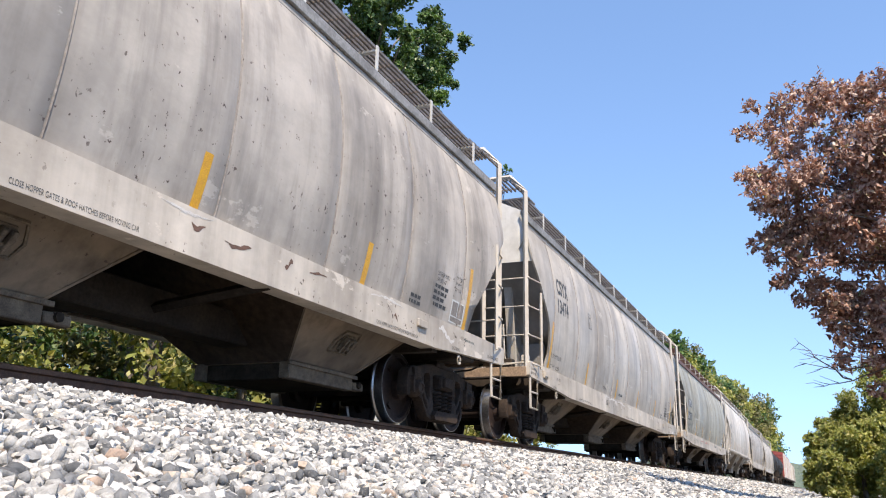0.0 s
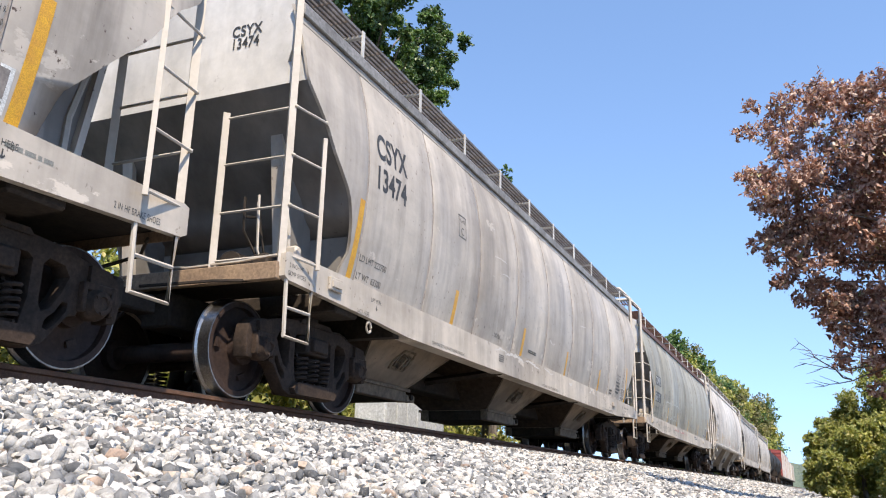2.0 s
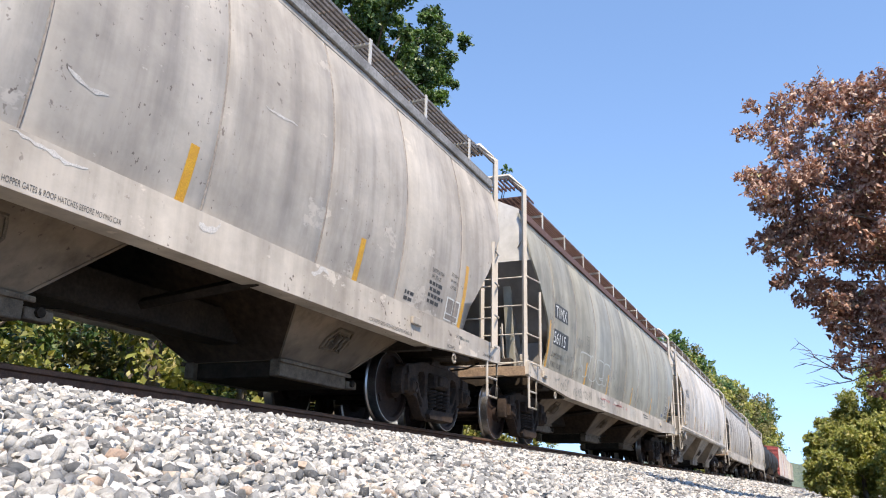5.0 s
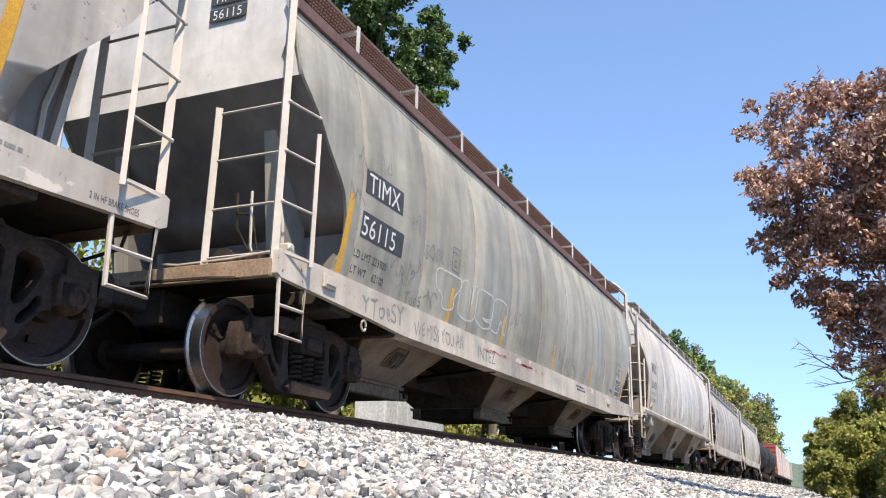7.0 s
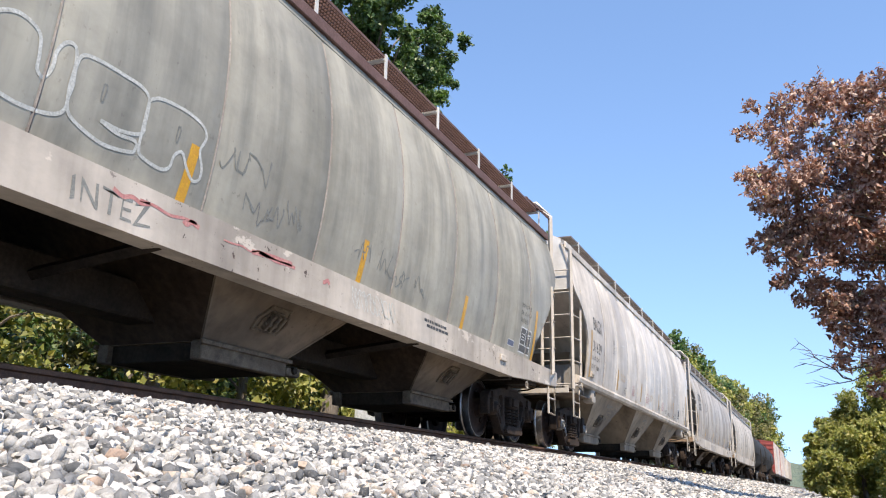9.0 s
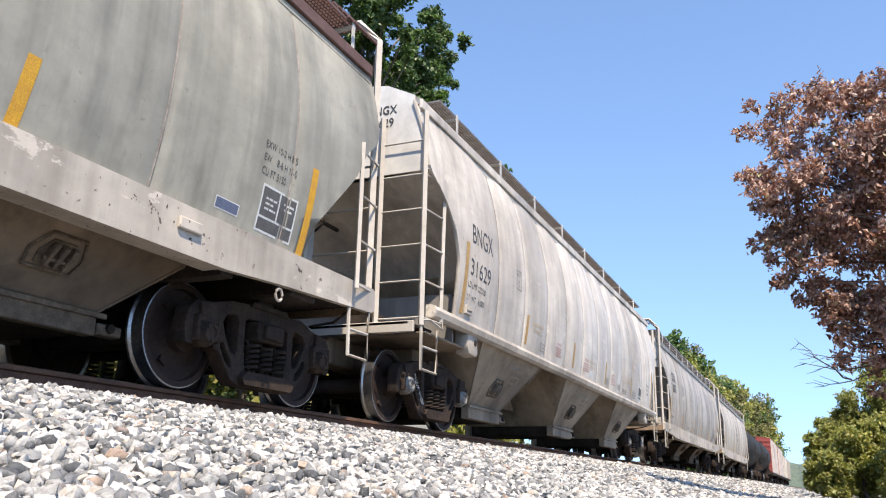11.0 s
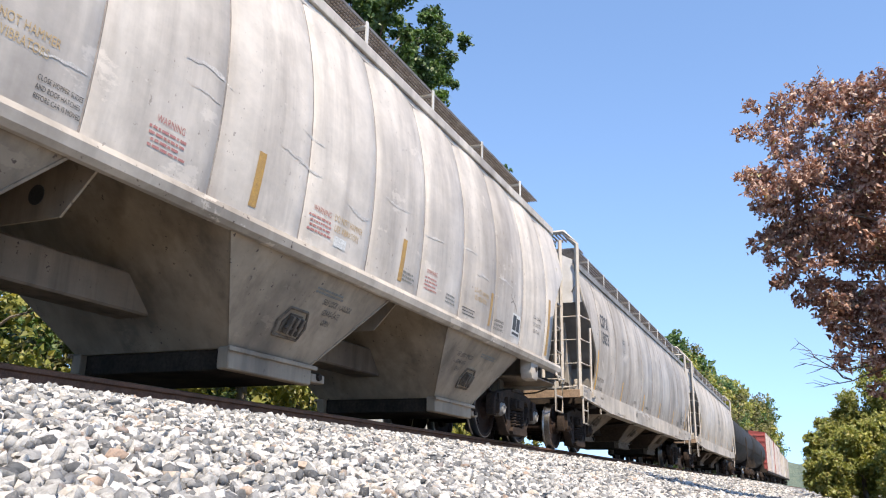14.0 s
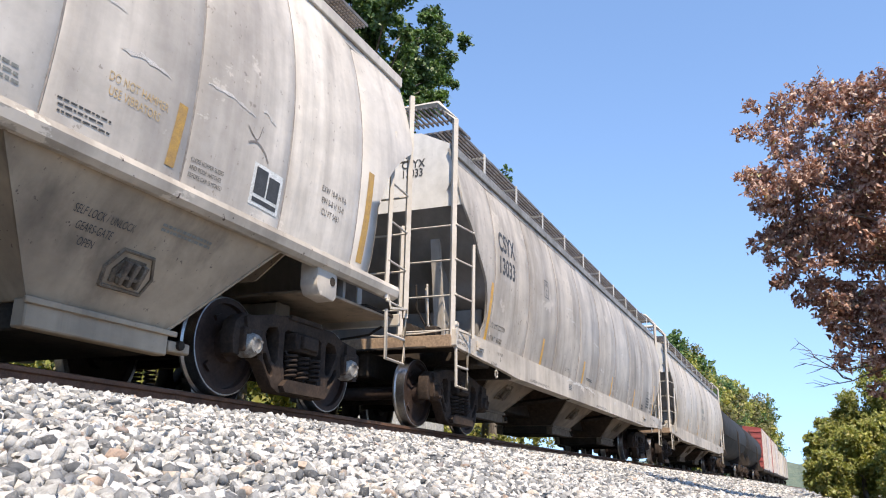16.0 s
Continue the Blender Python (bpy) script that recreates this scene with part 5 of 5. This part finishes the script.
    # looping tags in thin dark paint
    for k in range(16):
        x, z = ((2.0, 1.62), (2.6, 1.75), (3.1, 1.45), (2.45, 2.25), (1.2, 2.60), (6.25, 1.80), (6.55, 1.82), (6.6, 1.48), (6.9, 1.5), (7.15, 1.6), (8.5, 1.62), (9.0, 1.6), (9.4, 1.52), (9.9, 1.55), (1.05, 2.15), (1.6, 2.65))[k]
        pts = []
        for i in range(12):
            a = i * 1.25 + k
            pts.append((x + 0.028 * i + rng.uniform(-0.06, 0.06), z + rng.uniform(-0.12, 0.12)))
        dark(pts)
    marking(car, "R.I.P", 2.34, 1.50, 0.27, GREENDARK, y, 0.75, rise=0.05)
    marking(car, "SOER", 2.90, 1.92, 0.27, GREENDARK, y, 0.9, rise=0.06)
    marking(car, "A", 3.62, 1.96, 0.16, GREENDARK, y, 0.9)
    marking(car, "ToeS", 2.56, 1.28, 0.22, GREENDARK, y, 0.95, rise=0.03)
    marking(car, "YToeSY", 1.52, 0.96, 0.30, GREENDARK, sill_y, 0.95, 0.006, 0.03)
    marking(car, "WE MISS YOU AN", 2.79, 0.95, 0.235, GREENDARK, sill_y, 0.80, 0.006, 0.03)
    marking(car, "INTEZ", 4.84, 0.96, 0.23, GREENDARK, sill_y, 1.1, 0.006, 0.01)
    for k in range(5):
        x = 8.45 + 0.2 * k
        pts = [(x + 0.02 * i + 0.05 * math.cos(2.1 * i + k), 1.09 + 0.11 * math.sin(1.7 * i + k)) for i in range(10)]
        stroke(car, pts, 0.012, PALE_INK, sill_y, 0.006)
    for x0, x1, w in ((5.20, 5.55, 0.04), (5.45, 6.05, 0.03), (5.9, 6.08, 0.05), (6.38, 6.85, 0.018), (6.75, 7.35, 0.055), (6.85, 7.4, 0.04), (7.88, 8.0, 0.05)):
        pts = [(x0 + (x1 - x0) * i / 4, 1.13 + rng.uniform(-0.022, 0.022)) for i in range(5)]
        stroke(car, pts, w * 0.8, RED_INK, sill_y, 0.007)
    bars(car, 10.2, 1.16, 0.8, 2, 0.06, BLACK, sill_y, 0.6, 0.006)
    for k, word in enumerate(("EXW 10-2 H 8-5", "EW    8-6 H 15-0", "CU FT 5150")):
        marking(car, word, 13.80, 2.05 - 0.12 * k, 0.095, BLACK, y, 0.72)
    decal(car, 13.32, 13.62, 1.36, 1.46, WHITE_INK, y, 0.009, "maker_label")
    decal(car, 13.33, 13.61, 1.37, 1.45, BLUE_INK, y, 0.012, "maker_label")
    decal(car, 13.86, 14.40, 1.33, 1.74, WHITE_INK, y, 0.009, "data_panel")
    for a, b, c, d in ((13.88, 14.12, 1.47, 1.72), (14.14, 14.38, 1.47, 1.72), (13.88, 14.38, 1.35, 1.45)):
        decal(car, a, b, c, d, PANEL, y, 0.012, "data_panel")
    bars(car, 13.92, 1.62, 0.16, 3, 0.045, WHITE_INK, y, 0.4, 0.016)
    bars(car, 14.20, 1.64, 0.12, 2, 0.045, WHITE_INK, y, 0.4, 0.016)


car_green()


# ---- hopper car with a rounded sill ----
def car_round():
    front, L = 48.12, 16.75
    car = thing("hopper_car", "off-white covered hopper car with rounded sides and a tube sill", "railway car", "cars of the train")
    CARS.append((car, front))
    cut = [(1.40, 1.03), (1.56, 1.01), (2.14, 1.0), (2.5, 0.84), (2.75, 0.62), (2.95, 0.36), (3.12, 0.10), (4.2, 0.08)]
    side = Side(1.40, 4.10, 2.5, 1.60, 0.075, 0.115, cut, L)
    seams = [2.57 + 1.28 * k for k in range(11)]
    for s in (-1, 1):
        side_sheet(car, side, s, seams, WHITE, 0.022, 0.012)
        if s < 0:
            for x in seams:
                seam(car, side, x, -0.001)
        bm = bmesh.new()
        prof = [(-0.075, -0.09), (0.0, -0.10), (0.05, -0.07), (0.07, 0.0), (0.05, 0.05), (-0.01, 0.075), (-0.075, 0.07)]
        slab(bm, [(s * (1.50 + a), 1.345 + b) for a, b in (prof if s > 0 else prof[::-1])], 0, 0.35, L - 0.35)
        part("side_sill", bm, SILL, car, "rounded pale side sill", 30)
        for a, b in ((1.58, 1.95), (L - 1.95, L - 1.58)):
            bm = bmesh.new()
            slab(bm, [(a + 0.06, 0.99), (b - 0.05, 0.97), (b, 1.02), (b, 1.36), (a, 1.36), (a, 1.08)], 1, min(s * 1.30, s * 1.50), max(s * 1.30, s * 1.50))
            bmesh.ops.bevel(bm, geom=list(bm.edges), offset=0.02, segments=2, affect="EDGES", profile=0.5)
            c = part("jacking_bracket", bm, SILL, car, "", 35)
            if s < 0:
                # no opening is cut: a dark disc paints in the hole's shade
                bm = bmesh.new()
                rod(bm, [(b - 0.10, -1.508, 1.16), (b - 0.10, -1.495, 1.16)], 0.045, 10)
                part("lifting_hole", bm, DARK, c)
    end_closure(car, side, 3.12, 4.46, (1.9, 0.8), END_WHITE, WHITE, True)
    roof(car, side, 4.42, ROOF, WHITE, WHITE)
    h = side.half(side.eave)
    running_boards(car, 0.9, L - 0.9, 1.30, 4.46, side.eave, h, GRATE, [1.5 + 1.9 * k for k in range(8)], END_WHITE, True)
    for k in (-1, 0, 1):
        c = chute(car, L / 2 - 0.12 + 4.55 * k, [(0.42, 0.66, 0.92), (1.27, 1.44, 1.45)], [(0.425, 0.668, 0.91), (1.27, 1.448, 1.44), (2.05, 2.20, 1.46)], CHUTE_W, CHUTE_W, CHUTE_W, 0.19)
        x = L / 2 - 0.12 + 4.55 * k
        fy = lambda z, x=0.0: np.interp(z, (0.42, 1.24), (0.92, 1.44))
        bars(car, x + 0.02, 1.10, 0.6, 2, 0.032, GREENDARK, fy)
        tx = x + 0.28 if k < 1 else x - 0.72
        marking(car, "SELF LOCK / UNLOCK", tx, 0.99, 0.075, BLACK, fy, 0.72)
        marking(car, "GEARS-GATE", tx + 0.08, 0.90, 0.075, BLACK, fy, 0.72)
        marking(car, "OPEN", tx + 0.16, 0.81, 0.075, BLACK, fy, 0.72)
    for x in (L / 2 - 0.12 - 2.275, L / 2 - 0.12 + 2.275):
        bm = bmesh.new()
        slab(bm, [(-1.40, 1.30), (-1.10, 0.98), (1.10, 0.98), (1.40, 1.30), (1.40, 1.42), (-1.40, 1.42)], 0, x - 0.55, x - 0.53)
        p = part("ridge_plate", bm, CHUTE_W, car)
        # a solid black disc stands for the unlit inside of the hole
        bm = bmesh.new()
        rod(bm, [(x - 0.556, -0.85, 1.17), (x - 0.535, -0.85, 1.17)], 0.075, 16)
        part("access_hole", bm, BLACK, p)
    bm = bmesh.new()
    box(bm, 0.1, L - 0.1, -0.2, 0.2, 0.70, 1.05, 0.02)
    for x in (1.45, L - 1.45):
        box(bm, x - 0.12, x + 0.12, -0.8, 0.8, 0.78, 1.04, 0.02)
    part("centre_sill", bm, CHUTE, car)
    for x in (1.05, L - 1.05):
        bm = bmesh.new()
        box(bm, x - 0.75, x + 0.75, -1.44, 1.44, 1.045, 1.075, 0.006)
        # the darker hopper paint paints in the shade on the plate's underside
        part("shear_plate", bm, CHUTE, car, "dusty shear plate over the truck, its tone darkened for underside shade")
    for x in (2.0, L - 2.0):
        bm = bmesh.new()
        slab(bm, [(-0.95, 1.10), (0.95, 1.10), (1.35, 1.4), (-1.35, 1.4)], 0, x + (0.16 if x < 5 else -0.18), x + (0.18 if x < 5 else -0.16))
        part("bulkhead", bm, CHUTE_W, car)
    for x in (50.47 + 0.0 - 0.889 - front, L - (50.47 - 0.889 - front)):
        truck(car, x, True, True)
    for way, x in ((-1, 0.0), (1, L)):
        coupler(car, x, way)
        f = -way
        bm = bmesh.new()
        box(bm, min(x, x + f * 0.7), max(x, x + f * 0.7), -1.35, 1.35, 1.12, 1.15)
        p = part("end_platform", bm, DARK, car)
        bm = bmesh.new()
        box(bm, min(x, x + f * 0.05), max(x, x + f * 0.05), -1.42, 1.42, 1.02, 1.16, 0.008)
        part("end_sill", bm, BAR, p, "rust-stained tan end sill")
        lx, sx = x + f * 0.05, x + f * 0.58
        zr = [1.20, 1.66, 2.12, 2.58, 3.04]
        ladder(car, [(lx, -1.50, 1.10), (lx, -1.50, 3.9)], [(lx, -0.88, 1.10), (lx, -0.88, 3.9)], [((lx, -1.5, z), (lx, -0.88, z)) for z in zr + [3.5]], BAR, 0.065)
        ladder(car, [(sx, -1.52, 1.22), (sx, -1.55, 3.2)], None, [((lx, -1.5, z), (sx, -1.54, z)) for z in zr], BAR, 0.05)
        step(car, x + (0.06 if f > 0 else -0.52), -1.5, 1.12, 0.58, 0.46, BAR)
        bm = bmesh.new()
        rod(bm, [(lx, -1.52, 1.16), (lx + f * 0.1, -1.57, 1.18), (lx + f * 0.5, -1.57, 1.12), (lx + f * 0.52, -1.55, 1.24)], 0.014, 5)
        part("grab_iron", bm, BAR, car, "", 50)
        bm = bmesh.new()
        rod(bm, [(x + f * 0.3, -0.5, 1.30), (x + f * 0.8, -0.5, 1.30)], 0.14, 12)
        part("brake_cylinder", bm, DARK, car, "", 40)
    me = letters("BNGX 31629", 0.085, 0.95, 0.01)
    turn = Matrix.Rotation(radians(-52), 2)
    for v in me.vertices:
        p = turn @ Vector((v.co.x, v.co.y))
        v.co = (50.47 - 0.889 - front - 0.685 + p.x, -1.079, 0.60 + p.y)
    me.materials.clear()
    me.materials.append(WHITE_INK)
    part("truck_lettering", me, None, car)
    for word, z in (("BNGX", 3.98), ("31629", 3.80)):
        me = letters(word, 0.17, 0.85, 0.015)
        for v in me.vertices:
            v.co = (0.114, -0.62 - v.co.x, z + v.co.y)
        me.materials.clear()
        me.materials.append(BLACK)
        part("end_lettering", me, None, car)
    # hand brake wheel on its shaft
    bm = bmesh.new()
    n = 28
    ring = [(0.02, 0.16 + 0.25 * math.cos(2 * math.pi * k / n), 2.66 + 0.25 * math.sin(2 * math.pi * k / n)) for k in range(n + 1)]
    rod(bm, ring, 0.017, 6)
    for k in range(5):
        a = 2 * math.pi * k / 5
        rod(bm, [(0.04, 0.16, 2.66), (0.02, 0.16 + 0.25 * math.cos(a), 2.66 + 0.25 * math.sin(a))], 0.012, 5)
    rod(bm, [(0.0, 0.16, 2.66), (0.75, 0.16, 2.66)], 0.03, 8)
    part("brake_wheel", bm, DARK, car, "dark spoked hand brake wheel", 50)
    y = side.half
    marking(car, "BNGX", 1.40, 2.50, 0.40, BLACK, y, 0.74, 0.026)
    marking(car, "31629", 1.36, 2.04, 0.33, BLACK, y, 0.97, 0.026)
    marking(car, "LD LMT 222200", 1.32, 1.86, 0.115, BLACK, y, 0.85, 0.026)
    marking(car, "LT  WT   63800", 1.32, 1.68, 0.115, BLACK, y, 0.85, 0.026)
    for x, z1 in ((1.14, 2.46), (15.45, 2.46)):
        decal(car, x, x + 0.11, 1.46, z1, OCHRE, y, 0.024, "reflector_stripe", 8, 0.06, "faded ochre reflective stripe")
    for x in (3.94, 6.88, 9.66, 12.60):
        decal(car, x, x + 0.10, 1.48, 1.97, OCHRE, y, 0.026, "reflector_stripe", 6, 0.03, "faded ochre reflective stripe")
    for a, b, c, d in ((3.32, 3.58, 2.56, 2.57), (3.32, 3.58, 2.26, 2.27), (3.32, 3.33, 2.26, 2.57), (3.57, 3.58, 2.26, 2.57)):
        decal(car, a, b, c, d, BLACK, y, 0.026)
    marking(car, "PLATE", 3.34, 2.47, 0.07, BLACK, y, 0.85, 0.027)
    marking(car, "C", 3.40, 2.31, 0.14, BLACK, y, 0.9, 0.027)
    for x, z in ((4.26, 1.84), (8.2, 1.74), (11.95, 1.84)):
        marking(car, "DO NOT HAMMER", x, z, 0.092, OCHRE_INK, y, 0.72, 0.026)
        marking(car, "USE VIBRATORS", x + 0.02, z - 0.10, 0.092, OCHRE_INK, y, 0.72, 0.026)
    for x, z in ((4.73, 1.60), (12.86, 1.60)):
        marking(car, "CLOSE HOPPER SLIDES", x, z, 0.05, BLACK, y, 0.70, 0.026)
        marking(car, "AND ROOF HATCHES", x, z - 0.06, 0.05, BLACK, y, 0.70, 0.026)
        marking(car, "BEFORE CAR IS MOVED", x, z - 0.12, 0.05, BLACK, y, 0.70, 0.026)
    for x in (5.66, 7.78, 10.35):
        marking(car, "WARNING", x + 0.06, 1.74, 0.08, RED_INK, y, 0.75, 0.026)
        bars(car, x, 1.68, 0.42, 4, 0.045, RED_INK, y, 0.45, 0.026)
    for x in (9.75, 11.0):
        bars(car, x, 1.60, 0.35, 3, 0.045, GREENDARK, y, 0.45, 0.026)
    decal(car, 8.24, 8.48, 1.50, 1.60, WHITE_INK, y, 0.026, "data_panel")
    bars(car, 11.60, 1.56, 0.5, 3, 0.04, BLACK, y, 0.32, 0.026)
    decal(car, 13.58, 14.02, 1.50, 1.86, WHITE_INK, y, 0.026, "data_panel")
    for a, b, c, d in ((13.62, 13.79, 1.60, 1.83), (13.81, 13.98, 1.60, 1.80), (13.62, 13.98, 1.53, 1.57)):
        decal(car, a, b, c, d, BLACK, y, 0.029, "data_panel")
    scrapes(car, ((4.3, 2.62, 0.7, 0.06), (4.62, 1.78, 0.5, 0.04), (5.0, 2.85, 0.6, 0.04), (5.9, 2.35, 0.6, 0.06), (6.0, 2.15, 0.4, 0.03), (7.2, 2.1, 0.7, 0.05), (7.5, 2.4, 0.4, 0.03), (8.4, 1.95, 0.5, 0.05),
                  (9.2, 2.3, 0.6, 0.04), (10.2, 2.2, 0.6, 0.04), (11.3, 2.35, 0.7, 0.04), (12.0, 2.1, 0.5, 0.05), (12.9, 2.25, 0.6, 0.04), (13.6, 2.3, 0.2, 0.05)), FLAKE, y, 0.025, 35)
    # tag board by the lettering
    bm = bmesh.new()
    box(bm, 1.30, 1.50, -1.585, -1.53, 1.48, 1.60, 0.006)
    box(bm, 1.32, 1.48, -1.60, -1.58, 1.53, 1.55, 0.003)
    part("tag_holder", bm, SILL, car)
    # bent scar where the sheet was struck
    stroke(car, [(13.45, 1.98), (13.56, 2.02), (13.68, 1.98), (13.76, 1.90)], 0.018, SEAM, y, 0.026, "dent_crease")
    stroke(car, [(13.42, 2.12), (13.56, 2.04), (13.62, 2.18)], 0.010, SEAM, y, 0.026, "dent_crease")
    marking(car, "EXW 10-8 H 9-6", 14.62, 1.95, 0.085, BLACK, y, 0.75, 0.026)
    marking(car, "EW 8-8 H 15-0", 14.64, 1.84, 0.085, BLACK, y, 0.75, 0.026)
    marking(car, "CU FT 5461", 14.66, 1.73, 0.085, BLACK, y, 0.75, 0.026)


car_round()
car_pale(66.30, ("CSYX", "13033"), PALE, "pale grey covered hopper car with black lettering", 1)
car_tan, tan_side = sill_hopper(84.7, 17.2, TAN, None, "tan-grey covered hopper car with faded markings", GRATE, ROOF, (1.2, 4.0, 7.0, 10.0, 13.0, 15.6))
decal(car_tan, 1.9, 2.6, 2.3, 2.7, PALE, tan_side.half, 0.010)
bars(car_tan, 8.0, 2.6, 0.9, 3, 0.3, GREENDARK, tan_side.half)


# ---- far cars ----
def tank_car(front, length=17.4):
    car = thing("tank_car", "black tank car with grimy underframe", "railway car", "cars of the train")
    CARS.append((car, front))
    bm = bmesh.new()
    r, zc = 1.50, 2.55
    prof = [(0.25, 0.4), (0.34, 0.85), (0.50, 1.2), (0.75, 1.42), (1.1, r), (length - 1.1, r), (length - 0.75, 1.42), (length - 0.5, 1.2), (length - 0.34, 0.85), (length - 0.25, 0.4)]
    rings = [[bm.verts.new((x, q * math.cos(2 * math.pi * k / 40), zc + q * math.sin(2 * math.pi * k / 40))) for k in range(40)] for x, q in prof]
    for a, b in zip(rings, rings[1:]):
        for k in range(40):
            bm.faces.new((a[k], a[(k + 1) % 40], b[(k + 1) % 40], b[k]))
    bm.faces.new(rings[0][::-1])
    bm.faces.new(rings[-1])
    part("tank", bm, TANK, car, "", 40)
    bm = bmesh.new()
    rod(bm, [(length / 2, 0, 4.0), (length / 2, 0, 4.35)], 0.55, 16)
    part("dome", bm, TANK, car, "", 40)
    bm = bmesh.new()
    box(bm, 0.0, length, -0.25, 0.25, 0.75, 1.1, 0.02)
    for x in (0.0, length - 0.2):
        box(bm, x, x + 0.2, -1.45, 1.45, 0.9, 1.15)
    for x in (1.9, length - 1.9):
        slab(bm, [(-1.4, 1.05), (1.4, 1.05), (1.2, 1.9), (-1.2, 1.9)], 0, x - 0.08, x + 0.08)
    part("underframe", bm, DARK, car)
    for s in (-1, 1):
        bm = bmesh.new()
        rod(bm, [(0.1, s * 1.5, 2.3), (0.1, s * 1.5, 2.05), (length - 0.1, s * 1.5, 2.05), (length - 0.1, s * 1.5, 2.3)], 0.025, 5)
        part("handrail", bm, DARK, car)
    bm = bmesh.new()
    for dx in (-0.25, 0.25):
        rod(bm, [(length / 2 + dx, -1.55, 1.0), (length / 2 + dx, -1.53, 2.6), (length / 2 + dx, -1.0, 3.9)], 0.025, 5)
    part("ladder", bm, DARK, car)
    for x in (1.9, length - 1.9):
        truck(car, x)
    coupler(car, 0, -1)
    coupler(car, length, 1)


def box_car(front, length, height, paint, end_paint, label):
    car = thing("boxcar", label, "railway car", "cars of the train")
    CARS.append((car, front))
    bm = bmesh.new()
    box(bm, 0.1, length - 0.1, -1.5, 1.5, 1.05, height, 0.03)
    part("body", bm, paint, car)
    bm = bmesh.new()
    slab(bm, [(-1.56, height), (0, height + 0.2), (1.56, height)], 0, 0.05, length - 0.05)
    part("roof", bm, end_paint, car)
    for a, b in ((0.06, 0.098), (length - 0.098, length - 0.06)):
        bm = bmesh.new()
        box(bm, a, b, -1.5, 1.5, 1.05, height)
        part("end_panel", bm, end_paint, car)
    bm = bmesh.new()
    for k in range(7):
        z = 1.3 + k * (height - 1.6) / 6
        box(bm, 0.0, 0.1, -1.45, 1.45, z - 0.10, z + 0.10, 0.02)
    part("end_ribs", bm, end_paint, car)
    for k in range(int(length / 1.2)):
        bm = bmesh.new()
        x = 0.5 + 1.2 * k
        box(bm, x - 0.06, x + 0.06, -1.56, -1.5, 1.1, height - 0.05, 0.01)
        part("side_post", bm, paint, car)
    bm = bmesh.new()
    box(bm, length / 2 - 1.5, length / 2 + 1.5, -1.60, -1.54, 1.1, height - 0.2, 0.01)
    part("sliding_door", bm, paint, car)
    bm = bmesh.new()
    box(bm, 0.1, length - 0.1, -1.5, 1.5, 0.85, 1.05, 0.02)
    part("underframe", bm, DARK, car)
    for x in (2.0, length - 2.0):
        truck(car, x)
    coupler(car, 0, -1)


tank_car(103.2)
tank_car(121.6)
box_car(140.2, 17.8, 4.75, PINKISH, RED, "pale faded boxcar with red ribbed ends")
box_car(159.5, 17.8, 4.75, PINKISH, RED, "pale faded boxcar with weathered sides")
box_car(178.6, 17.8, 4.3, WHITE, ROOF, "white boxcar far down the line")
box_car(197.6, 17.8, 4.3, PALE, ROOF, "pale grey boxcar far down the line")


def motions():
    times = [0.5 * k for k in range(33)]
    for car, front in CARS:
        walk(car, [(t, pose(front - run(t), TRACK_Y, RAIL)) for t in times])
    steps = int(END / 0.15)
    for wheel, a in WHEELS:
        rows = []
        for k in range(steps + 1):
            t = END * k / steps
            rows.append((t, Matrix.Translation((a, 0, 0.457)) @ Matrix.Rotation(-run(t) / 0.457, 4, "Y")))
        walk(wheel, rows)


motions()
